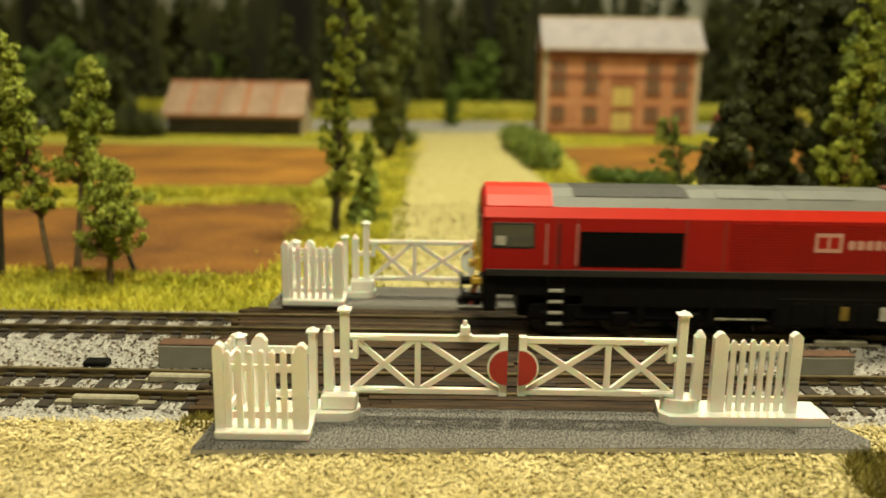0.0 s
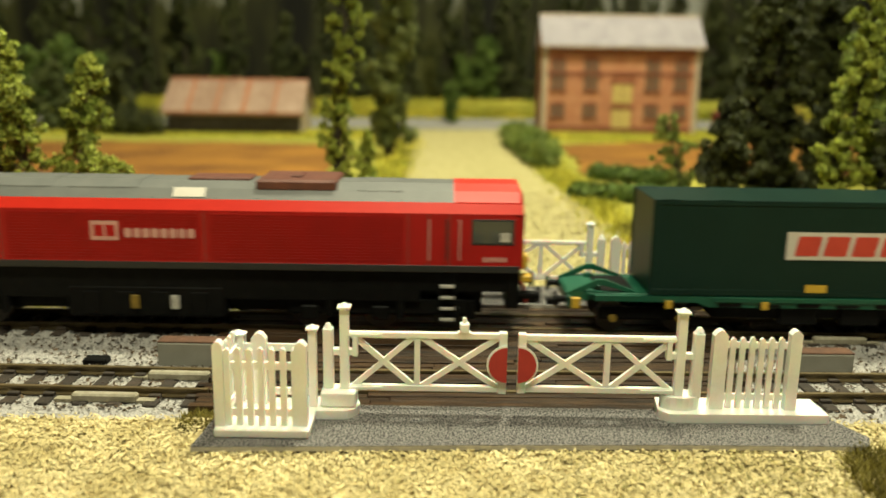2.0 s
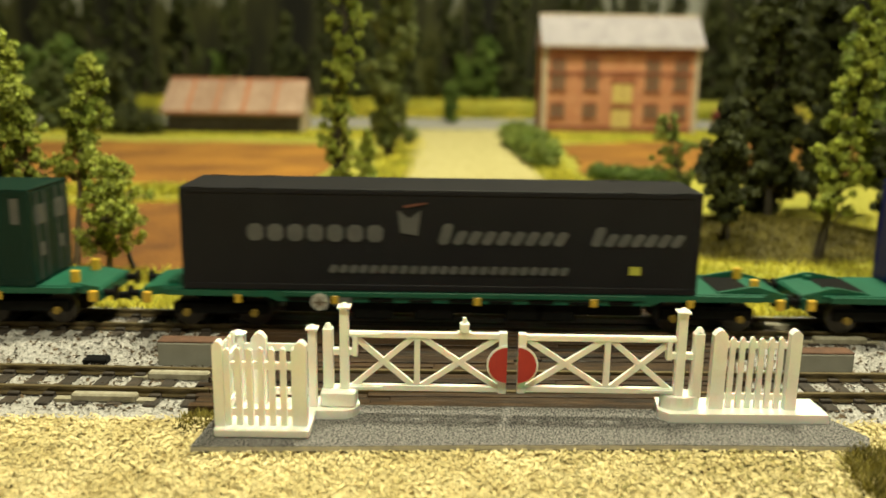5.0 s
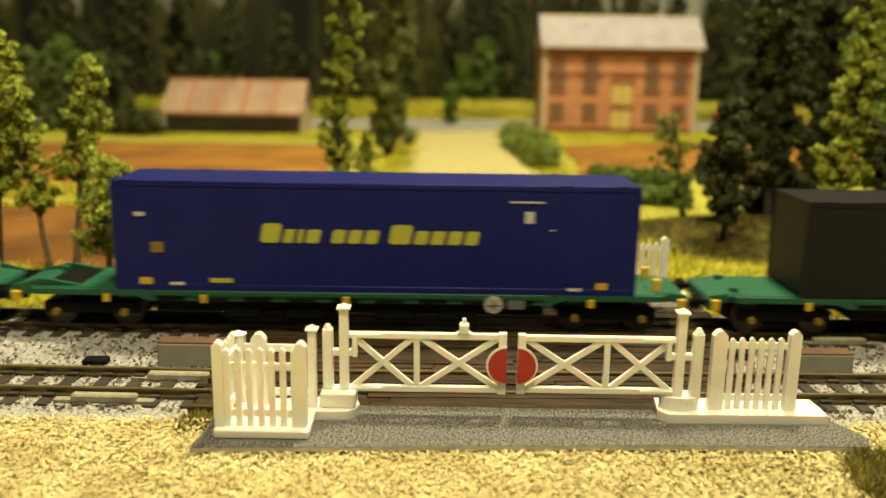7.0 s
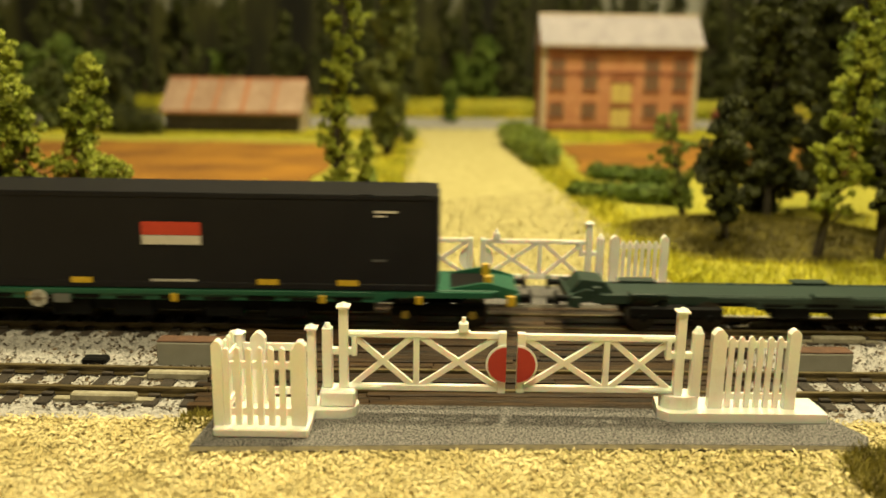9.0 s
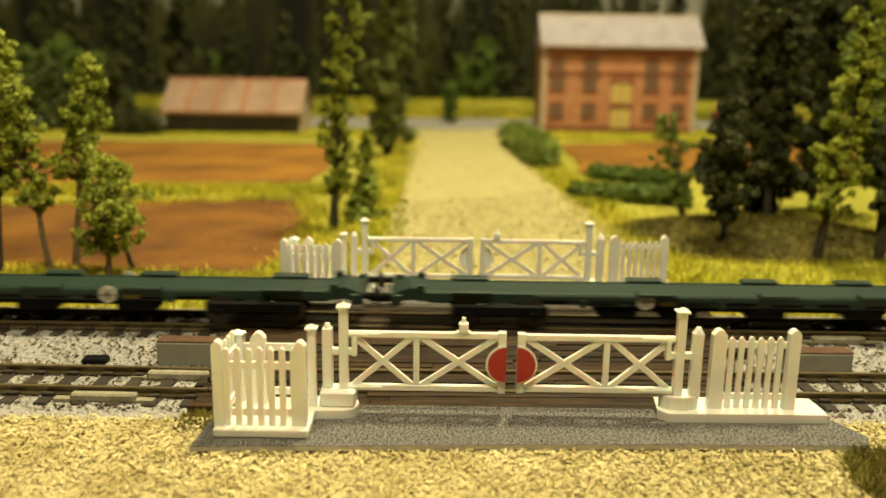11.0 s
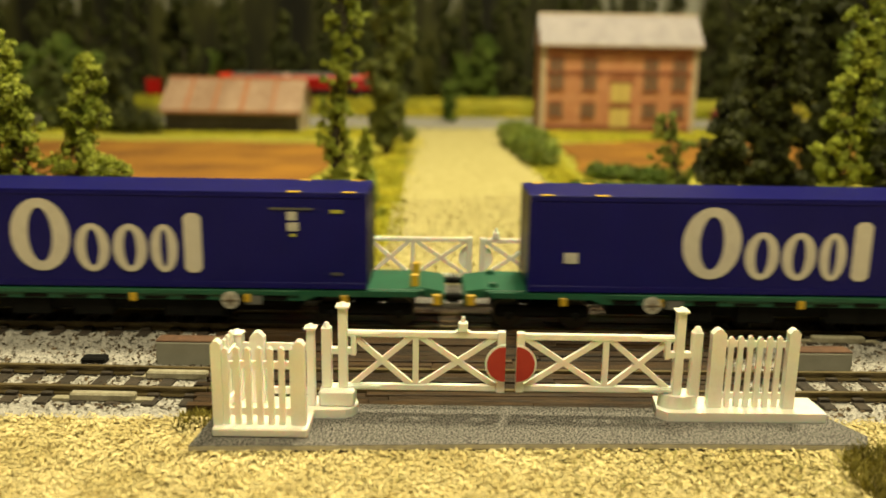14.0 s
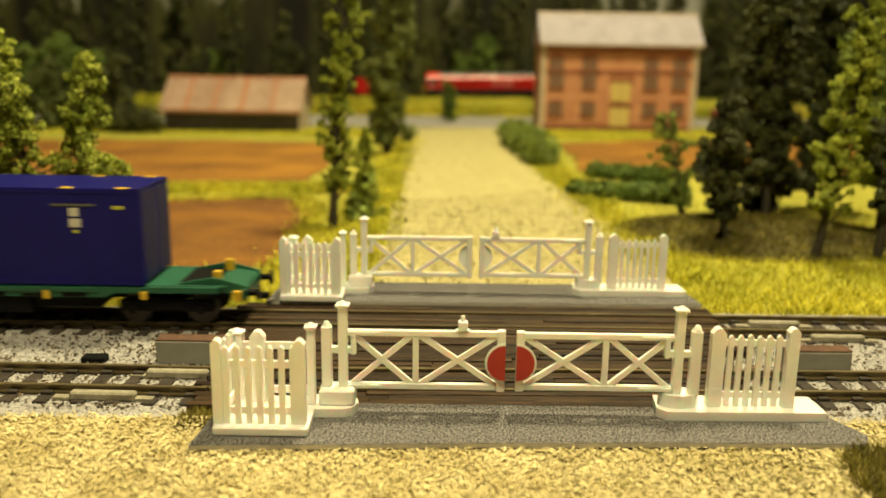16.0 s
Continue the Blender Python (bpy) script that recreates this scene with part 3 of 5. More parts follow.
def right_unit(x, y, rear=False):
    u = thing("crossing_gate", "cream-white plastic crossing gate with a short picket fence, closed", "gate", x, y, 0.9 if rear else 0, 0, "level crossing gates")
    part("base_slab", prism(BM(), [(58.9, -1.8), (61.4, -4.6), (104.6, -4.0), (104.2, 7.6), (60.0, 7.2)], "z", 0, 2.5), WHITE, u)
    b = BM()
    prism(b, [(65.2 + 5.4 * math.cos(math.radians(a)), 1.0 + 3.6 * math.sin(math.radians(a))) for a in range(0, 360, 18)], "z", 2.5, 6.2)
    part("post_block", b, WHITE, u)
    part("fence_post", picket(BM(), 74.9, 0.4, 2.5, 25.1, 3.8, 2.6), WHITE, u)
    part("fence_post", picket(BM(), 95.2, 0.4, 2.5, 25.3, 3.0, 2.6), WHITE, u)
    for i in range(7):
        part("picket", picket(BM(), 78.6 + 2.62 * i, 0.6, 2.5, 22.7 + 0.15 * (i % 3), 1.4, 1.0), WHITE, u)
    for z in (5.4, 20.4):
        part("fence_rail", box(BM(), 76, 95, 1.1, 1.9, z - 0.9, z + 0.9), WHITE, u)
    sp = part("short_post", box(BM(), 67.5, 70.5, -1.3, 1.3, 5.4, 24.4, 0.5), WHITE, u)
    part("post_cap", cyl(BM(), (69.0, 0, 24.4), (69.0, 0, 25.6), 1.3, 0.6, 8), WHITE, sp)
    capped_post(u, 64.3, 0, 5.4, 31.0, 2.5, 1.7)
    part("hinge_arm", box(BM(), 61.0, 67.8, -0.9, 0.9, 16.6, 18.4, 0.15), WHITE, u)
    part("hinge_bracket", box(BM(), 60.4, 61.8, -1.2, 1.2, 16.4, 22.0, 0.15), WHITE, u)
    leaf(u, 62.9, 21.4, 6.5, 22.9, 0.0, -1, 1 if rear else -1, 26.8 if rear else None)
    return u


left_unit(0, GATE_Y)
right_unit(0, GATE_Y)
left_unit(REAR_DX, REAR_Y, True)
right_unit(REAR_DX, REAR_Y, True)
# ---- the train; each vehicle's own x runs back from its front end, z from the rail tops ----
SPEED = [(0, 0), (0.5, -60.5), (1, -121.9), (1.5, -183.6), (2, -249.0), (2.5, -312.0), (3, -370.0), (3.5, -435.1), (4, -503.6), (4.2, -531.3),
         (5.2, -669.0), (6.3, -822.9), (6.5, -850.8), (7, -922.3), (7.5, -997.0), (8, -1074.0), (8.5, -1150.3), (9, -1229.5), (9.2, -1261.7),
         (10.2, -1425.0), (11.3, -1606.4), (11.5, -1639.7), (12, -1723.3), (12.5, -1805.0), (13, -1885.3), (13.5, -1966.4), (14, -2046.5),
         (14.5, -2121.8), (15, -2197.1), (15.5, -2275.5), (16, -2353.9)]
TRAIN = []
C_RZ, S_RZ = math.cos(radians(REAR_RZ)), math.sin(radians(REAR_RZ))


def on_track(u):
    return pose(u * C_RZ * MM, (REAR_Y0 + u * S_RZ) * MM, 0, 0, 0, REAR_RZ)


def wheelset(parent, x, r=6.0):
    w = part("wheelset", cyl(BM(), (x, -9.6, r + 0.2), (x, 9.6, r + 0.2), 1.2, seg=8), BLACK, parent)
    for y in (-8.9, 8.9):
        b = cyl(BM(), (x, y - 1.2, r + 0.2), (x, y + 1.2, r + 0.2), r, seg=20)
        part("wheel", b, WHEEL, w, "worn steel wheel")


def side_bars(parent, specs, y, material, name="lettering_bar", label="plain lettering bars", soft=0.25):
    """Plain rounded bars standing for lettering on a side: x0, x1, z0, z1, lean."""
    for x0, x1, z0, z1, lean in specs:
        r = min(x1 - x0, z1 - z0) * soft
        h = z1 - z0
        pr = [(x0 + r, z0), (x1 - r, z0), (x1, z0 + r), (x1 + lean, z1 - r), (x1 - r + lean, z1), (x0 + r + lean, z1), (x0 + lean, z1 - r), (x0, z0 + r)]
        part(name, prism(BM(), pr, "y", min(y, y * 1.004), max(y, y * 1.004)), material, parent, label)


def ring_block(parent, x0, x1, z0, z1, y, wall, material, name="letter_block", label="large plain cream ring"):
    """A plain upright oval ring, wall thick at its sides, thinner above and below."""
    bm, n = BM(), 28
    cx, cz, a, b = (x0 + x1) / 2, (z0 + z1) / 2, (x1 - x0) / 2, (z1 - z0) / 2

    def loop(ra, rb, yy):
        return [bm.verts.new((cx + ra * math.cos(2 * math.pi * i / n), yy, cz + rb * math.sin(2 * math.pi * i / n))) for i in range(n)]
    y2 = y * 1.006
    o, p, o2, p2 = loop(a, b, y2), loop(a - wall, b - wall * 0.55, y2), loop(a, b, y), loop(a - wall, b - wall * 0.55, y)
    for i in range(n):
        j = (i + 1) % n
        for u, v in ((o, p), (o2, o), (p, p2)):
            bm.faces.new((u[i], u[j], v[j], v[i]))
    bmesh.ops.recalc_face_normals(bm, faces=bm.faces)
    return part(name, bm, material, parent, label)


def loco(label):
    L = 264.3
    lo = thing("diesel_locomotive", label, "locomotive", group="red locomotives")
    W = 17.2
    # body between the cabs, with a sloping cantrail
    prof = [(-W, 24), (W, 24), (W, 43.4), (-W, 43.4)]
    body = part("body_side", prism(BM(), prof, "x", 23, L - 23), RED, lo, "red painted body side")
    part("cantrail", prism(BM(), [(-W, 43.4), (W, 43.4), (15.3, 47.0), (-15.3, 47.0)], "x", 23, L - 23), RED_LIT, lo, "red cantrail in the lit tone")
    roofp = [(-15.3, 47.0), (15.3, 47.0), (12, 50.3), (6, 52.3), (-6, 52.3), (-12, 50.3)]
    roof = part("roof", prism(BM(), roofp, "x", 23, L - 23), ROOF_GREY, lo, "grey roof")
    for a, b in ((32, 72), (82, 100), (106, 130), (206, 222)):
        part("roof_panel", prism(BM(), [(-12.3, 50.15), (12.3, 50.15), (12.1, 50.45), (6, 52.46), (-6, 52.46), (-12.1, 50.45)], "x", a, b), ROOF_DARK if a == 32 else ROOF_GREY, roof)
    for x in (64, 136, 158, 172, 222, 232):
        part("roof_seam", box(BM(), x - 0.2, x + 0.2, -15.0, 15.0, 47.2, 47.5), SILL_GREY, roof)
    h = box(BM(), 171, 199, -12.5, 12.5, 49.6, 53.6, 0.8)
    box(h, 182, 186, -5, 5, 53.6, 54.3, 0.3)
    part("exhaust_hatch", h, BROWN_HATCH, roof, "brown exhaust hatch")
    part("exhaust_hatch", box(BM(), 146, 168, -6, 6, 52.0, 53.2, 0.4), BROWN_HATCH, roof)
    for y in (-1, 1):
        part("white_panel", prism(BM(), [(y * 12.2, 50.45), (y * 14.8, 47.65), (y * 14.9, 47.75), (y * 12.3, 50.6)], "x", 143, 154), PALE, roof, "white roof panel")
    # cabs, rounded at the top and raked at the end
    for end in (0, 1):
        X = (lambda v: v) if end == 0 else (lambda v: L - v)
        cb = BM()
        rows = []
        for x, dz, inset in ((23.0, 0, 0), (4.0, 0, 0), (1.6, -0.8, 0.5), (0.4, -2.6, 1.2)):
            pr = [(-W + inset, 24), (W - inset, 24), (W - inset, 43.4 + dz * 0.4), (15.2 - inset, 47.0 + dz), (11.8 - inset, 50.3 + dz), (6, 52.3 + dz),
                  (-6, 52.3 + dz), (-11.8 + inset, 50.3 + dz), (-15.2 + inset, 47.0 + dz), (-W + inset, 43.4 + dz * 0.4)]
            rows.append([cb.verts.new((X(x + (1.6 if z < 30 and x < 2 else 0) * 0), y, z)) for y, z in pr])
        for a, b in zip(rows, rows[1:]):
            for i in range(10):
                j = (i + 1) % 10
                cb.faces.new((a[i], a[j], b[j], b[i]))
        cb.faces.new(rows[0])
        cb.faces.new(rows[-1])
        bmesh.ops.recalc_face_normals(cb, faces=cb.faces)
        cab = part("cab", cb, RED, lo, "red driving cab")
        x0, x1 = sorted((X(24.5), X(1.8)))
        part("cab_roof", prism(BM(), [(-15.4, 46.6), (15.4, 46.6), (15.3, 47.2), (12, 50.5), (6, 52.5), (-6, 52.5), (-12, 50.5), (-15.3, 47.2)], "x", x0, x1), RED_LIT, cab, "red cab roof in the lit tone")
        x0, x1 = sorted((X(24.0), X(1.0)))
        for y in (-1, 1):
            part("cab_cantrail", prism(BM(), [(y * (W + .05), 43.4), (y * 15.5, 46.7), (y * 15.2, 46.7), (y * (W - .3), 43.4)], "x", x0, x1), RED_LIT, cab)
            x0w, x1w = sorted((X(18.5), X(3.6)))
            fr = box(BM(), x0w, x1w, y * W - 0.15, y * W + 0.15, 32.6, 41.6, 0.1)
            wf = part("window_frame", fr, SILL_GREY, cab)
            part("cab_window", box(BM(), x0w + 0.7, x1w - 0.7, y * (W + .12) - 0.1, y * (W + .12) + 0.1, 33.3, 40.9), GLASS, wf, "cab side glass")
            part("cab_blind", box(BM(), sorted((X(8.5), X(5.0)))[0], sorted((X(8.5), X(5.0)))[1], y * (W + .24) - .05, y * (W + .24) + .05, 33.8, 37.0), DISC_GREY, wf, "pale cab interior")
            for xr in (22.5, 27.0, 33.0):
                part("handrail", cyl(BM(), (X(xr), y * (W + 0.8), 27.2), (X(xr), y * (W + 0.8), 41.5), 0.32, seg=6), PINK_PRINT if xr != 27.0 else SILL_GREY, cab)
            part("door_line", box(BM(), X(26) - 0.2, X(26) + 0.2, y * W - 0.08, y * W + 0.08, 25.3, 43), BROWN_HATCH, cab)
            for k in range(4):
                part("cab_step", box(BM(), min(X(24), X(29)), max(X(24), X(29)), y * 16.4 - 1.2, y * 16.4 + 1.2, 5.2 + 4.0 * k, 5.9 + 4.0 * k), DISC_GREY, cab, "grey footstep")
            part("step_plate", box(BM(), min(X(23.4), X(24.0)), max(X(23.4), X(24.0)), y * 16.2 - 1, y * 16.2 + 1, 4.8, 22), BLACK, cab)
            part("step_plate", box(BM(), min(X(29.0), X(29.6)), max(X(29.0), X(29.6)), y * 16.2 - 1, y * 16.2 + 1, 4.8, 22), BLACK, cab)
            part("buffer", cyl(cyl(BM(), (X(1), y * 11.4, 13.5), (X(-5.5), y * 11.4, 13.5), 1.6), (X(-5.5), y * 11.4, 13.5), (X(-6.4), y * 11.4, 13.5), 3.2, seg=16), BLACK, cab, "black buffer")
            part("headlight", cyl(BM(), (X(0.3), y * 11.5, 26.0), (X(-0.5), y * 11.5, 26.0), 1.7, seg=12), PALE, cab, "round headlight")
        e0, e1 = sorted((X(0.5), X(-0.1)))
        part("end_panel", box(BM(), e0, e1, -14.5, 14.5, 23.0, 35.0, 0.2), YELLOW, cab, "yellow warning panel")
        for y in (-1, 1):
            part("windscreen", box(BM(), e0, e1, min(y * 1.0, y * 13.4), max(y * 1.0, y * 13.4), 35.8, 43.0, 0.2), GLASS, cab, "dark windscreen")
        for y in (-1, 1):
            part("lamp_cluster", box(BM(), min(X(0.2), X(-1.6)), max(X(0.2), X(-1.6)), y * 10.5 - 3.2, y * 10.5 + 3.2, 23.4, 28.6, 0.5), YELLOW, cab, "yellow lamp housing")
            part("tail_lamp", cyl(BM(), (X(-1.4), y * 12.2, 26.4), (X(-2.0), y * 12.2, 26.4), 0.9, seg=10), RED_PRINT, cab, "red tail lamp")
            part("nose_step", box(BM(), min(X(0.5), X(-3.0)), max(X(0.5), X(-3.0)), y * 12.5 - 2.4, y * 12.5 + 2.4, 19.0, 21.2, 0.3), YELLOW, cab, "yellow nose step")
            part("wiper", bar(BM(), (X(-0.3), y * 3.0, 36.4), (X(-0.3), y * 7.5, 42.0), 0.4, 0.3, (1, 0, 0)), BLACK, cab)
        part("brake_hose", cyl(BM(), (X(-0.4), 5.5, 17), (X(-2.6), 5.5, 9), 0.6, seg=8), YELLOW_DULL, cab, "dull yellow brake hose")
        part("brake_hose", cyl(BM(), (X(-0.4), -5.5, 17), (X(-2.6), -5.5, 9), 0.6, seg=8), RED_PRINT, cab, "red brake hose")
        b0, b1 = sorted((X(6), X(1.2)))
        part("buffer_beam", box(BM(), b0, b1, -16, 16, 9.5, 23.9, 0.6), BLACK, cab)
        c0, c1 = sorted((X(1.2), X(-7.5)))
        part("coupling", box(BM(), c0, c1, -1.6, 1.6, 7.5, 10.5, 0.4), BLACK, cab, "black coupling hook")
    # side details
    for y in (-1, 1):
        ys = y * W
        part("grille", box(BM(), 34, 70, ys - 0.2, ys + 0.2, 26.4, 38.8, 0.1), BLACK_MESH, body, "black radiator grille")
        for x in (33.2, 70.6, 84.0, 154.0, 224, 231):
            part("panel_seam", box(BM(), x - 0.2, x + 0.2, ys - 0.1, ys + 0.1, 25.3, 43.2), BROWN_HATCH, body)
        lv = BM()
        for i in range(16):
            z = 26.6 + i * 1.02
            box(lv, 86, 152, min(ys, ys + y * 0.22), max(ys, ys + y * 0.22), z, z + 0.45)
        part("louvre_bank", lv, RED, body)["kind"] = "stuff"
        lv = BM()
        for i in range(16):
            z = 26.6 + i * 1.02
            box(lv, 156, 222, min(ys, ys + y * 0.22), max(ys, ys + y * 0.22), z, z + 0.45)
        part("louvre_bank", lv, RED, body)["kind"] = "stuff"
        ly = y * (W + 0.26)
        lg = part("logo_panel", box(BM(), 115, 124.6, ly - 0.05, ly + 0.05, 32.6, 39.4, 0.03), PINK_PRINT, body, "pale logo rectangle")
        part("logo_block", box(BM(), 116.2, 119.4, ly - 0.1, ly + 0.1, 34.0, 38.0), RED, lg)
        part("logo_block", box(BM(), 120.2, 123.4, ly - 0.1, ly + 0.1, 34.0, 38.0), RED, lg)
        side_bars(body, [(126.6 + i * 3.1, 129.0 + i * 3.1, 33.6, 37.0, 0) for i in range(8)], ly, PINK_PRINT)
        side_bars(body, [(250 + i * 1.7, 251.3 + i * 1.7, 26.6, 28.4, 0) for i in range(5)], y * (W + .1), PINK_PRINT)
        part("sill", box(BM(), 1.5, L - 1.5, ys - 0.25 if y > 0 else ys - 0.25, ys + 0.25, 22.8, 25.2, 0.1), SILL_GREY, body, "dark grey sole bar")
    part("underframe", box(box(BM(), 6, L - 6, -15.5, 15.5, 15.5, 24), 14, L - 14, -10.5, 10.5, 6.5, 15.5), BLACK, lo)
    for y in (-1, 1):
        part("pipe_run", box(BM(), 36, L - 36, y * 14.8 - 0.6, y * 14.8 + 0.6, 11.5, 16.0, 0.2), BLACK, lo)
    ft_ = part("fuel_tank", box(BM(), 104, 160, -15.8, 15.8, 4.5, 16.5, 1.2), BLACK, lo, "black fuel tank")
    for x in (110, 122, 134, 148):
        for y in (-1, 1):
            part("battery_box", box(BM(), x, x + 6, y * 16.05 - 0.35, y * 16.05 + 0.35, 6, 14, 0.2), BLACK, ft_)
    for x, m in ((141, DISC_GREY), (127, YELLOW_DULL)):
        part("filler", box(BM(), x, x + 3, -16.9, -16.4, 8, 13, 0.2), m, ft_)
    for c in (50, L - 50):
        bo = part("bogie", box(BM(), c - 33, c + 33, -14, -11.6, 6.0, 12.5, 0.8), BLACK, lo, "black three-axle bogie")
        part("side_frame", box(BM(), c - 33, c + 33, 11.6, 14, 6.0, 12.5, 0.8), BLACK, bo)
        for k in (-25, 0, 25):
            wheelset(bo, c + k, 6.6)
            for y in (-1, 1):
                part("axlebox", box(BM(), c + k - 3, c + k + 3, y * 14.4 - 1.0, y * 14.4 + 1.0, 4.4, 9.6, 0.5), BLACK, bo)
                part("spring", cyl(BM(), (c + k + 7, y * 14.2, 5.5), (c + k + 7, y * 14.2, 12), 1.5, seg=8), BLACK, bo)
    return lo


def flat_wagon(L, green, label, style, hand=0.71, cover=None, nose=None):
    w = thing("flat_wagon", label, "wagon", group="container wagons")
    top = 15.0 if style == "low" else 13.0
    sw = 15.0 if style == "low" else 9.2
    deck = part("deck", box(BM(), 8, L - 8, 1.5 - sw, sw - 1.5, top - 1.2, top, 0.2), green, w)
    for y in (-1, 1):
        sb = BM()
        if style == "low":
            prism(sb, [(10, top - 0.2), (10, top - 2.2), (46, top - 2.4), (50, 11.0), (L - 50, 11.0), (L - 46, top - 2.4), (L - 10, top - 2.2), (L - 10, top - 0.2)], "y", y * sw - 0.7, y * sw + 0.7)
        else:
            prism(sb, [(10, top), (10, top - 3), (62, top - 3.4), (70, 9.0), (L - 70, 9.0), (L - 62, top - 3.4), (L - 10, top - 3), (L - 10, top)], "y", y * sw - 0.7, y * sw + 0.7)
        s = part("sole_bar", sb, green, w, "side sole bar")
        n = 9
        for i in range(n):
            a = 52 + (L - 104) * i / n
            part("pocket", box(BM(), a + 1.5, a + (L - 104) / n - 4, y * (sw + 0.75) - 0.12, y * (sw + 0.75) + 0.12, 11.2 if style == "low" else 9.4, top - 2.3 - (0.5 if i % 2 else 0), 0.1), BLACK, s)
        for x in (36, 70, 120, L - 70, L - 36):
            part("lashing_ring", box(BM(), x - 1.2, x + 1.2, y * (sw + 1.1) - 0.3, y * (sw + 1.1) + 0.3, top - 4.6, top - 1.6, 0.2), YELLOW if style == "low" else green, s)
        hw = cyl(BM(), (L * hand, y * (sw + 1.2), 11.2), (L * hand, y * (sw + 1.8), 11.2), 3.1, seg=20)
        hwp = part("handbrake_wheel", hw, DISC_GREY, s, "grey handbrake wheel")
        for a in (0, 60, 120):
            dx, dz = 2.4 * math.cos(radians(a)), 2.4 * math.sin(radians(a))
            part("spoke", bar(BM(), (L * hand - dx, y * (sw + 1.9), 11.2 - dz), (L * hand + dx, y * (sw + 1.9), 11.2 + dz), 0.5, 0.3), PANE, hwp)
        part("data_panel", box(BM(), L * hand + 5, L * hand + 11, y * (sw + 1.0) - 0.1, y * (sw + 1.0) + 0.1, 9.6, 12.8), ROOF_GREY if style == "low" else YELLOW_DULL, s)
        part("long_sill", box(BM(), 52, L - 52, y * (sw + 0.9) - 0.3, y * (sw + 0.9) + 0.3, top - 2.0, top - 0.3, 0.1), green, s)
    part("spine", box(BM(), 14, L - 14, -5, 5, 8, top - 1.2), BLACK, w)
    gear = box(BM(), 52 if style == "low" else 74, L - (52 if style == "low" else 74), 2 - sw, sw - 2, 6.5, 10.9, 0.5)
    part("brake_gear", gear, BLACK, w, "black brake gear under the deck")
    for x in (76, 98, 130, L - 90):
        part("equipment_box", box(BM(), x, x + 14, 0.6 - sw, sw - 0.6, 4.5, 10.8, 0.5), BLACK, w)
    for e in (0, 1):
        X = (lambda v: v) if e == 0 else (lambda v: L - v)
        a, b = sorted((X(1.5), X(14)))
        eb = BM()
        prism(eb, [(X(1.5), top - 3.4), (X(1.5), top - 0.6), (X(8), top + (0.4 if style == "low" else 1.8)), (X(14), top + 0.2), (X(14), top - 2.4)], "y", -min(12.5, sw), min(12.5, sw))
        ep = part("end_platform", eb, green, w, "sloping end platform")
        nh = 4.6 if cover is YELLOW_DULL and L < 230 or L == 230 else 2.4
        if nose == e:
            for y in (-1, 1):
                part("nose_plate", prism(BM(), [(X(0.5), top - 2.6), (X(0.5), top - 0.4), (X(11), top + nh), (X(14), top + nh), (X(25), top + 0.4), (X(25), top - 0.6), (X(13.5), top + nh - 2.0), (X(11), top + nh - 2.0)], "y", y * 11.6 - 0.7, y * 11.6 + 0.7), green, w, "raised nose plate")
            # thin black plate on the deck stands in for the shaded opening
            part("nose_shade_plate", box(BM(), min(X(12), X(25)), max(X(12), X(25)), -10.8, 10.8, top + 0.1, top + 0.3), BLACK, w, "flat black plate for the shaded well behind the nose")
        part("buffer_beam", box(BM(), min(X(0.8), X(2.2)), max(X(0.8), X(2.2)), -14, 14, 9.5, 14, 0.3), green, w)
        for y in (-1, 1):
            part("buffer", cyl(cyl(BM(), (X(1), y * 11.2, 12.2), (X(-3), y * 11.2, 12.2), 1.2, seg=10), (X(-3), y * 11.2, 12.2), (X(-3.8), y * 11.2, 12.2), 2.8, seg=14), BLACK, w)
            part("yellow_bracket", box(BM(), min(X(2), X(5)), max(X(2), X(5)), y * 14.3 - 0.8, y * 14.3 + 0.8, 9.6, 13.6, 0.3), YELLOW if style == "low" else green, w)
            part("corner_spigot", box(BM(), min(X(10), X(13)), max(X(10), X(13)), y * 9 - 1, y * 9 + 1, top, top + ((4.6 if e else 2.0) if style == "low" else 3.0), 0.3), YELLOW if style == "low" and e else green, w)
        part("coupling", box(BM(), min(X(0), X(-5)), max(X(0), X(-5)), -1.2, 1.2, 7, 9.2, 0.3), BLACK, w, "black coupling")
        c = X(29 if style == "low" else 40)
        bo = part("bogie", box(BM(), c - 17, c + 17, -13.2, -11.4, 5.2, 9.8, 0.8), BLACK, w, "black two-axle bogie")
        part("side_frame", box(BM(), c - 17, c + 17, 11.4, 13.2, 5.2, 9.8, 0.8), BLACK, bo)
        part("bolster", box(BM(), c - 4, c + 4, -11.4, 11.4, 6, 10, 0.3), BLACK, bo)
        for k in (-12, 12):
            wheelset(bo, c + k, 5.6)
            for y in (-1, 1):
                part("axlebox", cyl(BM(), (c + k, y * 12.8, 5.9), (c + k, y * 14.4, 5.9), 1.35, seg=12), cover or BLACK, bo, "round axlebox cover")
    if style == "high":
        for x in (30, 96, 140, 176, L - 30):
            for y in (-1, 1):
                part("spigot_bracket", box(BM(), x - 7, x + 7, y * (sw + 0.6) - 2.4, y * (sw + 0.6) + 2.4, top, top + 1.4, 0.4), green, w)
        for x in ((10,) if hand > 0.5 else (L - 10,)):
            part("end_stop", prism(BM(), [(x - 8, top), (x + 8, top), (x + 5, top + 4.0), (x - 4, top + 5.0)], "y", -7, 7), green, w, "raised end stop")
    return w


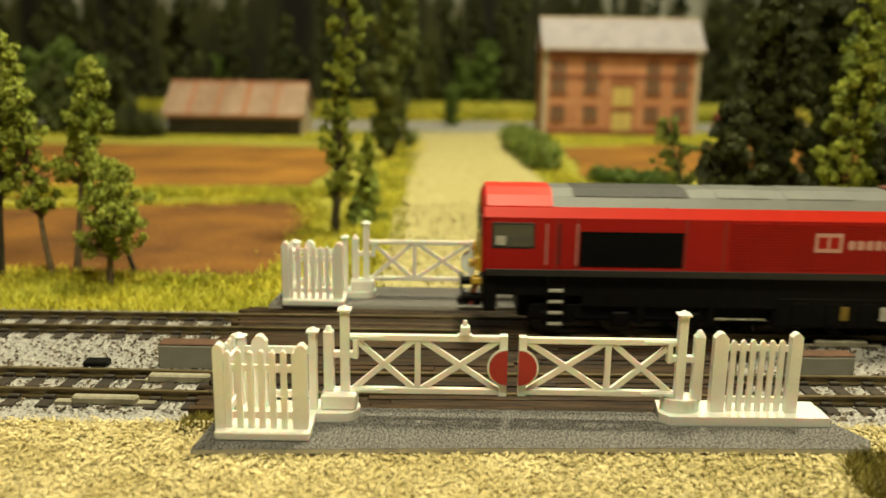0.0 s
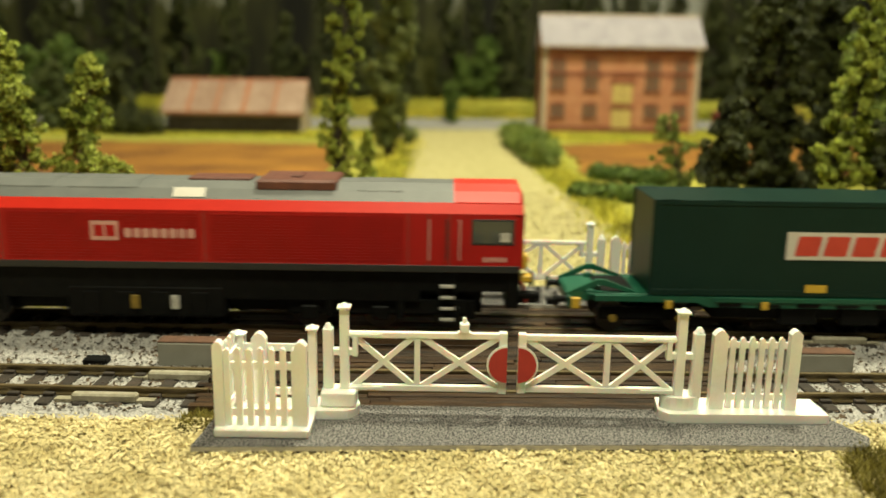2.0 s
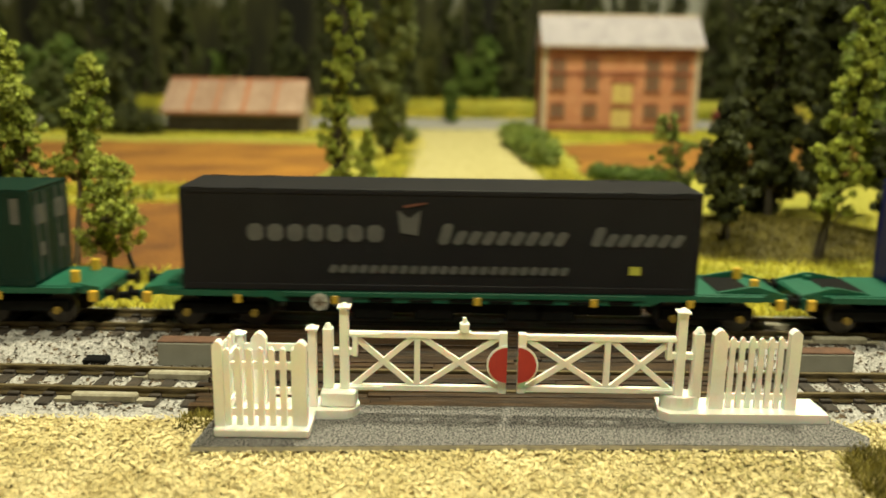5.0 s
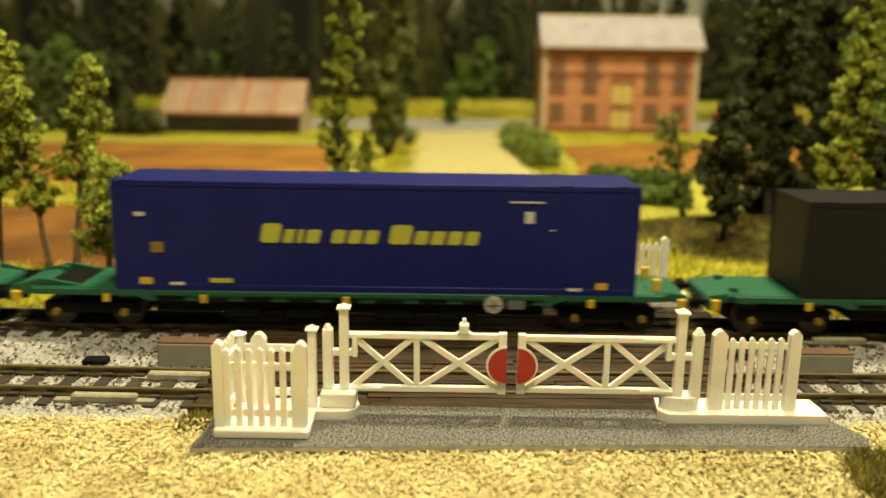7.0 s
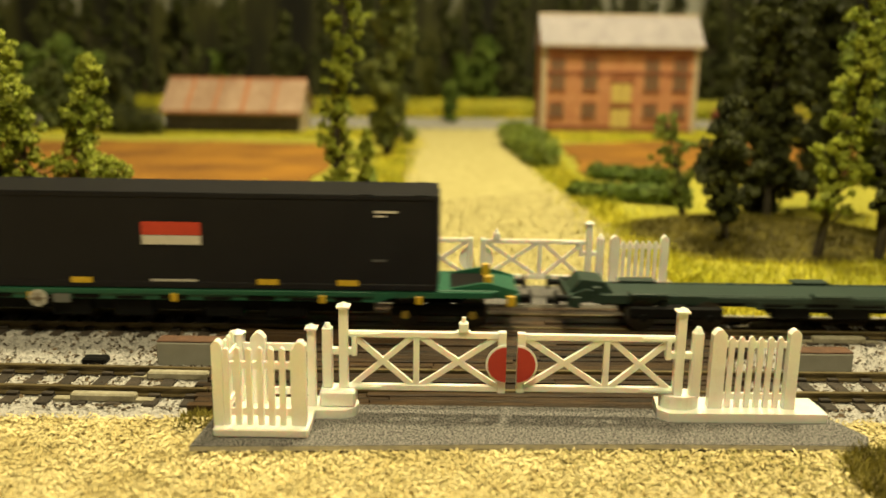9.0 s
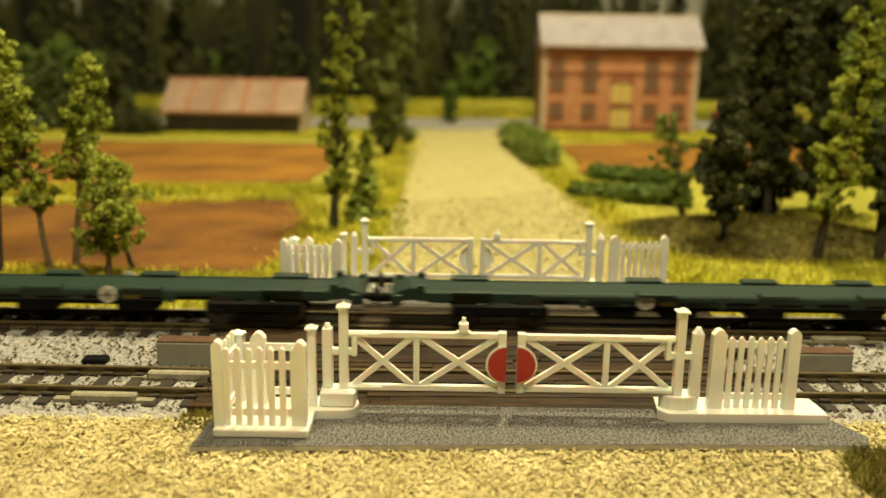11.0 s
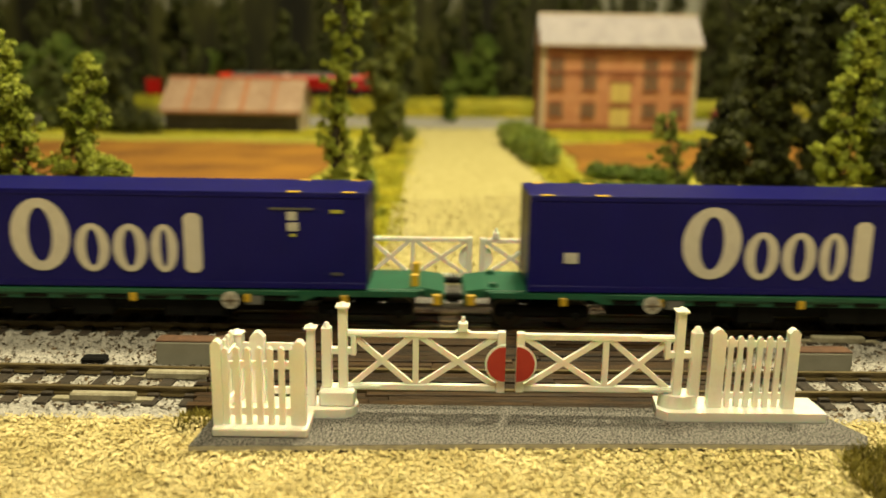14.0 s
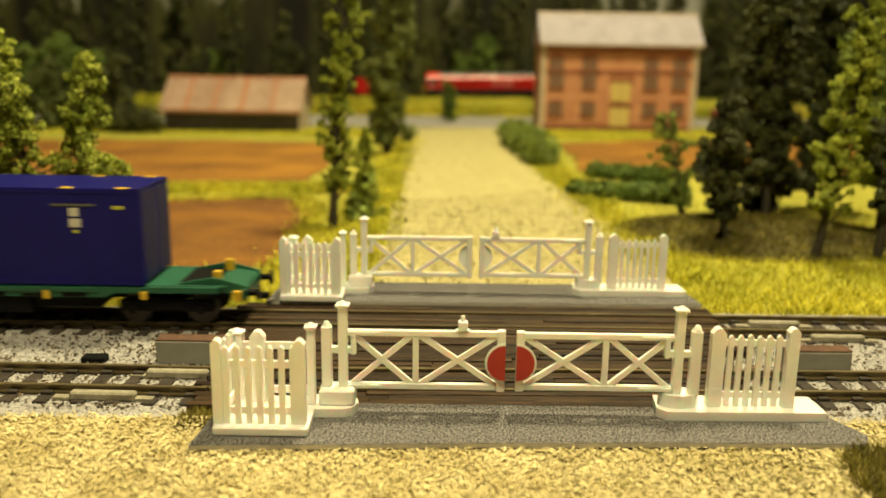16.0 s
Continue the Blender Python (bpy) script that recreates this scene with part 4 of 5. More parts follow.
def container(L, z0, z1, paint, label, corner=None, plates=None):
    """A steel container; its own x from its front end, z above its floor."""
    c = thing("shipping_container", label, "container", group="containers on the train")
    H, W = z1 - z0, 15.6
    bd = box(BM(), 0.4, L - 0.4, -W + 0.25, W - 0.25, 0.6, H - 0.5)
    part("body", bd, paint, c)
    part("roof_sheet", box(BM(), 0, L, -W, W, H - 0.5, H, 0.15), paint, c)
    for y in (-1, 1):
        part("bottom_rail", box(BM(), 0, L, y * W - (0.5 if y > 0 else 0), y * W + (0.5 if y < 0 else 0), 0, 2.2, 0.1), paint, c)
        part("top_rail", box(BM(), 0, L, y * W - (0.45 if y > 0 else 0), y * W + (0.45 if y < 0 else 0), H - 1.9, H - 0.5, 0.1), paint, c)
        rb = BM()
        n = int(L / 2.6)
        for i in range(n):
            x = 2.4 + (L - 4.8) * i / n
            box(rb, x, x + 1.3, y * (W - 0.25) - 0.06, y * (W - 0.25) + 0.06, 2.2, H - 1.9)
        part("corrugation", rb, paint, c)["kind"] = "stuff"
        for x in (0, L - 2.4):
            part("corner_post", box(BM(), x, x + 2.4, y * W - (0.5 if y > 0 else 0), y * W + (0.5 if y < 0 else 0), 2.2, H - 1.9, 0.1), paint, c)
        for x in (6, 25, L - 25, L - 6):
            part("lifting_casting", box(BM(), x - 2.2, x + 2.2, y * (W - 1.2) - 1.3, y * (W - 1.2) + 1.3, H - 0.1, H + 0.12), corner or paint, c, "" if not corner else "yellow lifting mark")
    # doors at the rear end
    for y0, y1 in ((-W + 0.6, -0.2), (0.2, W - 0.6)):
        d = part("door", box(BM(), L - 0.4, L + 0.15, y0, y1, 1.0, H - 1.2, 0.1), paint, c)
        for f in (0.3, 0.7):
            yy = y0 + (y1 - y0) * f
            part("lock_rod", cyl(BM(), (L + 0.4, yy, 1.4), (L + 0.4, yy, H - 1.6), 0.3, seg=6), PALE_DIM, d)
        part("data_plate", box(BM(), L + 0.15, L + 0.25, y0 + 3, y1 - 3, H * 0.62, H * 0.82), plates or PALE_DIM, d)
        part("data_plate", box(BM(), L + 0.15, L + 0.25, y0 + 5, y1 - 6, H * 0.28, H * 0.42), plates or PALE_DIM, d)
    return c


W_ = 15.65
train_loco = loco("red diesel locomotive with a grey roof and black grille")
TRAIN.append((train_loco, 12.2, 0))
for L, x, style, g, hand, cover, lab in ((229, 292, "low", DECK_GREEN, 0.71, YELLOW_DULL, "emerald green flat wagon carrying a dark green container"),
                            (231, 533, "low", DECK_GREEN, 0.28, YELLOW_DULL, "emerald green flat wagon carrying a charcoal container"),
                            (242, 768, "low", DECK_GREEN, 0.71, YELLOW_DULL, "emerald green flat wagon carrying a tall navy container"),
                            (242, 1015, "low", DECK_GREEN, 0.3, YELLOW_DULL, "emerald green flat wagon carrying a black container"),
                            (256, 1273, "high", DECK_DARK, 0.64, None, "empty dark green flat wagon"),
                            (256, 1537, "high", DECK_DARK, 0.36, None, "empty dark green flat wagon"),
                            (230, 1818, "low", DECK_GREEN, 0.67, None, "emerald green flat wagon carrying a royal blue container"),
                            (232, 2053, "low", DECK_GREEN, 0.29, None, "last emerald green flat wagon carrying a royal blue container")):
    TRAIN.append((flat_wagon(L, g, lab, style, hand, cover, None if style == "high" else (0 if hand > 0.5 else 1)), x, 0))

# dark green container with a white name board in red
c = container(177.6, 15.2, 49.2, CONT_GREEN, "dark green container with a white and red name board")
TRAIN.append((c, 320.6, 15.2))
for y in (-1, 1):
    nb = part("name_board", box(BM(), 47, 131, y * W_ - 0.08, y * W_ + 0.08, 13.4, 23.2), PALE, c, "white name board")
    side_bars(nb, [(50.0 + i * 9.9, 58.2 + i * 9.9, 14.8, 21.8, 1.0) for i in range(8)], y * (W_ + 0.1), RED_PRINT, label="plain red letter blocks", soft=0.06)
    part("notice", box(BM(), 149, 155.5, y * W_ - 0.08, y * W_ + 0.08, 7.5, 12.5), BLUE_PRINT, c, "small blue notice")
    for x in (55, 121):
        part("yellow_mark", box(BM(), x, x + 7.6, y * 15.7 - 0.1, y * 15.7 + 0.1, 1.6, 4.4), YELLOW, c, "yellow mark")
    part("notice", box(BM(), 171, 174, y * W_ - 0.06, y * W_ + 0.06, 22, 31), PALE_DIM, c)

# charcoal container with dim grey lettering
c = container(180, 15.2, 51.2, CONT_BLACK, "charcoal container with dim grey lettering")
TRAIN.append((c, 549.9, 15.2))
for y in (-1, 1):
    side_bars(c, [(23 + i * 6.9, 28.6 + i * 6.9, 17.6, 23.6, 0) for i in range(7)], y * W_, PALE_DIM, label="plain grey letter bars")
    side_bars(c, [(89 + i * 5.0, 92.8 + i * 5.0, 17.0, 22.0 if i else 24.5, 1.6) for i in range(9)], y * W_, PALE_DIM, label="plain grey slanted letter bars")
    side_bars(c, [(142 + i * 4.6, 145.6 + i * 4.6, 17.0, 21.6 if i else 24.0, 1.6) for i in range(7)], y * W_, PALE_DIM, label="plain grey slanted letter bars")
    side_bars(c, [(51 + i * 3.5, 53.8 + i * 3.5, 6.4, 9.4, 0.6) for i in range(24)], y * W_, PALE_DIM, label="small plain grey bars")
    part("emblem", prism(BM(), [(76, 21), (82, 20), (83, 29), (79, 26), (75, 29)], "y", y * W_ - 0.06, y * W_ + 0.06), PALE_DIM, c)
    part("emblem", prism(BM(), [(77, 29.6), (85, 31.2), (85, 31.8), (77, 30.6)], "y", y * W_ - 0.06, y * W_ + 0.06), BROWN_HATCH, c)
    part("yellow_mark", box(BM(), 156, 160, y * W_ - 0.06, y * W_ + 0.06, 7, 10), YELLOW_PRINT, c)

# tall navy container with yellow lettering
c = container(182, 14.8, 53.4, CONT_BLUE, "tall navy blue container with yellow slanted lettering")
TRAIN.append((c, 807.5, 14.8))
for y in (-1, 1):
    x = 51.0
    for word in ((7.2, 4.2, 2.6, 5.4), (5.2, 5.2, 5.2), (8.0, 5.2, 5.4, 5.4, 5.2)):
        for i, w in enumerate(word):
            tall = 24.4 if i == 0 and w > 5.3 else 22.4
            side_bars(c, [(x, x + w - 0.7, 17.6, tall, 1.0)], y * W_, YELLOW_PRINT, label="plain yellow letter block", soft=0.12)
            x += w + 0.5
        x += 3.0
    for a, b, p, q, m in ((7.8, 11.4, 26.4, 27.8, DISC_GREY), (13.0, 17.2, 13.6, 17.4, YELLOW_DULL), (137, 149, 32.6, 33.2, DISC_GREY), (142.4, 145.6, 25.6, 29.6, DISC_GREY), (151, 153, 23, 23.4, DISC_GREY),
                          (8.5, 13, 2.2, 4.6, YELLOW), (33, 41, 3.0, 4.6, YELLOW_PRINT), (168, 172, 2.2, 4.6, YELLOW), (19, 24, 2.0, 3.0, PALE), (158, 163, 1.6, 2.6, PALE)):
        part("notice", box(BM(), a, b, y * 15.7 - 0.08, y * 15.7 + 0.08, p, q), m, c)

# black container with a red and white emblem
c = container(180, 15.2, 49.2, CONT_BLACK, "black container with a small red and white emblem")
TRAIN.append((c, 1047.3, 15.2))
for y in (-1, 1):
    part("emblem", box(BM(), 77.5, 98, y * W_ - 0.08, y * W_ + 0.08, 19.0, 23.6), RED_PRINT, c, "red emblem block")
    part("emblem", box(BM(), 77.5, 98, y * W_ - 0.08, y * W_ + 0.08, 15.6, 18.8), PALE, c, "pale emblem band")
    for a, b, p, q, m in ((158, 166, 27.6, 28.4, PALE), (158, 162, 26.2, 26.8, PALE), (157, 162, 10.4, 11.2, PALE_DIM), (80, 96, 2.4, 3.2, DISC_GREY)):
        part("notice", box(BM(), a, b, y * W_ - 0.08, y * W_ + 0.08, p, q), m, c)
    for x in (52, 117, 145):
        part("yellow_mark", box(BM(), x, x + 7.4, y * 15.7 - 0.1, y * 15.7 + 0.1, 1.6, 3.6), YELLOW, c, "yellow mark")

# two royal blue containers with large cream lettering
for x, L in ((1843.4, 176.5), (2076.0, 173.5)):
    c = container(L, 15.4, 49.6, CONT_ROYAL, "royal blue container with large cream letter blocks", YELLOW, PALE if x < 2000 else CONT_ROYAL)
    TRAIN.append((c, x, 15.4))
    for y in (-1, 1):
        for a, b, q, wall in ((53.5, 74.0, 31.0, 6.0), (75.5, 87.4, 22.4, 3.6), (88.6, 100.4, 22.4, 3.6), (101.6, 111.0, 22.4, 3.4)):
            ring_block(c, a, b, 5.4, q, y * W_, wall, PALE)
        side_bars(c, [(113.2, 119.4, 5.4, 26.4, 0)], y * W_, PALE, "letter_block", "large plain cream bar")
        for a, b, p, q, m in ((143, 158, 28.0, 28.8, PALE_DIM), (149, 152.4, 24.4, 27.4, DISC_GREY), (149, 153, 20.6, 23.6, DISC_GREY), (150, 152, 18.6, 19.6, YELLOW_PRINT),
                              (164, 168, 27, 28.2, YELLOW_PRINT), (12.5, 17.5, 10.4, 14.2, DISC_GREY) if x > 2000 else (164, 168, 5, 6, PALE_DIM)):
            part("notice", box(BM(), a, b, y * W_ - 0.08, y * W_ + 0.08, p, q), m, c)

# the far train: one more red locomotive and a flat wagon on the track below the forest
far_a = copy_thing(train_loco, pose(-2.0, FAR_Y * MM, 0.024, 0, 0, 180))
tagged(far_a, "red diesel locomotive far off below the forest")


def far_wagon():
    w = thing("goods_wagon", "small dark flat wagon carrying a red crate below the forest", "wagon", -2300, FAR_Y, 24, 180 + FAR_RZ)
    part("deck", box(BM(), -52, 52, -14, 14, 12, 16, 0.4), BLACK, w)
    part("crate", box(BM(), -11, 11, -13, 13, 16, 42, 0.8), RED, w, "plain red crate")
    for x in (-34, 34):
        ax = part("axle", cyl(BM(), (x, -9, 6), (x, 9, 6), 1.0), BLACK, w)
        for y in (-1, 1):
            part("wheel", cyl(BM(), (x, y * 7.8, 6), (x, y * 9.8, 6), 6.0, seg=20), BLACK, ax)
            part("axle_box", box(BM(), x - 3, x + 3, y * 12 - 1.5, y * 12 + 1.5, 4, 12, 0.3), BLACK, w)
    return w


far_b = far_wagon()

FAR_X0, FAR_V = -2594.0, 176.5
TURNED = Matrix.Rotation(math.pi, 4, "Z")
FAR_C, FAR_S = math.cos(radians(FAR_RZ)), math.sin(radians(FAR_RZ))

# ---- trees ----


def clump_cloud(rng, centre, radius, n, size, vs, fs, squash=0.8):
    """Small leaf flakes in a loose shell round a centre."""
    for _ in range(n):
        d = Vector((rng.gauss(0, 1), rng.gauss(0, 1), rng.gauss(0, 1))).normalized()
        p = Vector(centre) + Vector((d.x, d.y, d.z * squash)) * radius * (rng.uniform(0.25, 1.0) ** 0.5) * rng.uniform(0.75, 1.2)
        nrm = (d + Vector((rng.uniform(-1, 1), rng.uniform(-1, 1), rng.uniform(-0.4, 1.2)))).normalized()
        t = nrm.to_track_quat("Z", "Y").to_matrix()
        s = size * rng.uniform(0.6, 1.4)
        k = len(vs)
        for a, b, c in ((-1, -0.5, -0.2), (0.1, -0.9, 0.2), (1, 0.3, -0.1), (-0.2, 0.9, 0.25)):
            vs.append((p + t @ Vector((a * s, b * s, c * s))) * MM)
        fs.append((k, k + 1, k + 2))
        fs.append((k, k + 2, k + 3))


def tree(x, y, height, spread, label, leaf, bark, seed, trunk=0.3, clumps=34, flakes=75, size=1.5, lean=(0, 0), profile="oval", r0=1.25, name="tree", z=-3):
    rng = random.Random(seed)
    near = y < 620
    fine = 0.62 if near else 0.85
    clumps, flakes = int(clumps * (3.4 if near else 1.9)), flakes * (0.95 if near else 1.0)
    tr = thing(name, label, "tree", x, y, z, 0, "model trees")
    tb = BM()
    pts = []
    for i in range(7):
        f = i / 6
        pts.append(Vector((lean[0] * f + rng.uniform(-1, 1) * f * r0, lean[1] * f + rng.uniform(-1, 1) * f * r0, height * 0.92 * f)))
    for i in range(6):
        cyl(tb, pts[i], pts[i + 1], r0 * (1.15 - i / 6.5) * (1.25 if i == 0 else 1), r0 * (1.15 - (i + 1) / 6.5), 8, cap=False)
    vs, fs = [], []
    for k in range(clumps):
        f = trunk + (1 - trunk) * (k + rng.random()) / clumps
        g = (f - trunk) / (1 - trunk)
        w = {"oval": math.sin(math.pi * min(1, 0.12 + 0.86 * g)) ** 0.7, "cone": (1 - g) ** 0.7 * 0.95 + 0.10, "column": 0.55 + 0.45 * math.sin(math.pi * min(1, 0.1 + g * 0.85))}[profile]
        a = rng.uniform(0, 2 * math.pi)
        w *= 0.80 + 0.36 * math.sin(2 * a + 11 * f + seed) + 0.16 * math.sin(5 * a - 23 * f)
        r = spread * max(0.15, w) * rng.uniform(0.25, 1.0)
        q = min(5, int(f / 0.92 * 6))
        base = pts[q].lerp(pts[q + 1], min(1, f / 0.92 * 6 - q))
        c = Vector((base.x + r * math.cos(a), base.y + r * math.sin(a), height * f))
        cyl(tb, base - Vector((0, 0, height * 0.06)), c, r0 * 0.35 * (1.1 - f), 0.25, 5, cap=False)
        clump_cloud(rng, c, fine * spread * rng.uniform(0.20, 0.42) * (0.55 + 0.45 * max(0.2, w)), int(flakes * 1.5), size * (0.46 if near else 0.6), vs, fs, 0.95)
    part("trunk", tb, bark, tr, "branching trunk", smooth=True)
    me = bpy.data.meshes.new("crown")
    me.from_pydata(vs, [], fs)
    me.materials.append(leaf)
    part("crown", me, leaf, tr, "loose leafy crown")
    return tr


LIGHT_T = "bright green model tree with a loose clumpy crown"
DARK_T = "dark green model tree with a dense shady crown"
tree(-202, 373, 108, 16, LIGHT_T, LEAF, BARK_DARK, 1, 0.36, 30, 80, 1.5, (8, 0))
tree(-179, 374, 100, 13, LIGHT_T, LEAF, BARK, 2, 0.30, 34, 85, 1.4, (-12, 0))
tree(-173, 386, 96, 17, LIGHT_T, LEAF, BARK, 3, 0.42, 34, 75, 1.4, (11, 0), "cone", 1.4)
tree(-149, 364, 54, 17, "small bright green model tree with a broad crown", LEAF, BARK, 4, 0.24, 34, 70, 1.3, (5, 0), r0=1.3)
tree(-144, 381, 40, 9, "small bright green model tree with a leaning trunk", LEAF, BARK_DARK, 41, 0.55, 8, 70, 1.2, (-10, 0), r0=1.0)
tree(-65, 488, 150, 13, "tall slender green poplar beside the lane", LEAF, BARK_DARK, 5, 0.14, 62, 80, 1.4, (7, 0), "column", 2.0)
tree(-48, 512, 56, 11, "bushy green hedgerow tree beside the lane", LEAF, BARK_DARK, 6, 0.05, 26, 70, 1.8, (0, 0), "cone")
tree(-59, 860, 178, 24, "grey-green tree behind the poplar", POPLAR_GREY, BARK_DARK, 7, 0.06, 90, 80, 2.6, (8, 0), "column", 3.0)
tree(153, 534, 66, 15, "small green model tree with a sparse crown", LEAF_MID, BARK_DARK, 8, 0.12, 20, 60, 1.5, (-14, 0), "column", 1.6)
tree(151, 445, 80, 17, DARK_T, LEAF_DARK, BARK_DARK, 9, 0.20, 44, 110, 1.9, (-2, 6), "oval", 1.9)
tree(160, 491, 72, 13, DARK_T, LEAF_DARK, BARK_DARK, 16, 0.16, 44, 110, 1.9, (6, 0), "oval", 1.6)
tree(199, 515, 166, 21, DARK_T, LEAF_DARK, BARK_DARK, 10, 0.16, 60, 120, 2.1, (-6, 0), "column", 2.0)
tree(192, 426, 138, 15, LIGHT_T, LEAF, BARK_DARK, 11, 0.18, 46, 100, 1.6, (17, 0), "column", 1.9)
tree(225, 428, 150, 15, DARK_T, LEAF_DARK, BARK_DARK, 12, 0.16, 44, 110, 2.0, (12, 0), "oval", 1.9)
tree(212, 565, 150, 24, DARK_T, LEAF_DARK, BARK_DARK, 13, 0.12, 44, 110, 2.1, (0, 0), "oval", 1.9)
tree(207, 545, 66, 24, "low dark green bushy tree behind the trunks", LEAF_DARK, BARK_DARK, 17, 0.04, 40, 100, 2.0, (0, 0), "oval", 1.6)
tree(262, 500, 150, 30, LIGHT_T, LEAF_MID, BARK_DARK, 14, 0.2, 50, 100, 2.1, (0, 0), "oval", 1.9)
tree(252, 575, 150, 28, DARK_T, LEAF_DARK, BARK_DARK, 15, 0.10, 60, 110, 2.2, (0, 0), "column", 1.9)

for i, (x, y, h, sp) in enumerate(((-631, 1184, 123, 36), (-579, 1192, 99, 30), (-530, 1205, 117, 30), (-484, 1213, 93, 24), (7, 1317, 57, 12), (-420, 1591, 101, 22), (32, 1690, 99, 27), (77, 1705, 136, 31), (374, 1768, 162, 38))):
    tree(x, y, h, sp, "yellow-green tree at the forest edge", HEDGE, BARK_DARK, 60 + i, 0.06, 30, 60, 5.0, (0, 0), "column", 3.0, "tree", 0)

tree(-426, 1106, 93, 23, "dark bushy tree beside the barn", LEAF_DARK, BARK_DARK, 90, 0.05, 40, 60, 4.0, (0, 0), "column", 3.0, "tree", -3)

for x, y, h, sp in ((-560, 1110, 62, 26), (-510, 1120, 84, 28), (-455, 1126, 70, 24), (-610, 1118, 90, 30)):
    tree(x, y, h, sp, "dark bushy tree before the far track", HEDGE_DULL, BARK_DARK, 900 + h, 0.04, 34, 60, 3.6, (0, 0), "column", 2.6, "tree", -3)

# hedges


def hedge(x0, y0, x1, y1, h, w, leaf, seed, label):
    rng = random.Random(seed)
    hd = thing("hedge", label, "hedge", 0, 0, -2.5, 0, "hedges")
    vs, fs = [], []
    n = int(math.hypot(x1 - x0, y1 - y0) / 7) + 2
    for i in range(n):
        f = i / (n - 1)
        clump_cloud(rng, (x0 + (x1 - x0) * f + rng.uniform(-3, 3), y0 + (y1 - y0) * f, h * 0.45), w * rng.uniform(0.8, 1.15), 260, 2.0, vs, fs, h / w * 0.55)
    me = bpy.data.meshes.new("foliage")
    me.from_pydata(vs, [], fs)
    me.materials.append(leaf)
    part("foliage", me, leaf, hd)
    st = BM()
    for i in range(n):
        f = i / (n - 1)
        cyl(st, (x0 + (x1 - x0) * f, y0 + (y1 - y0) * f, 0), (x0 + (x1 - x0) * f, y0 + (y1 - y0) * f, h * 0.5), 1.2, 0.6, 6)
    part("stems", st, BARK_DARK, hd)


HL = "rounded green hedge beside the lane"
hedge(78, 997, 93, 783, 30, 16, LEAF_MID, 21, HL)
hedge(94, 613, 167, 595, 13, 9, HEDGE, 22, "low green hedge before the trees")
hedge(128, 724, 187, 698, 12, 9, HEDGE, 23, "low green hedge before the trees")
hedge(-415, 1082, -369, 1076, 33, 21, LEAF_DARK, 24, "dark bush beside the barn")
hedge(-51, 503, -60, 672, 11, 6, LEAF_MID, 25, "green bushes along the lane")

# ---- house ----


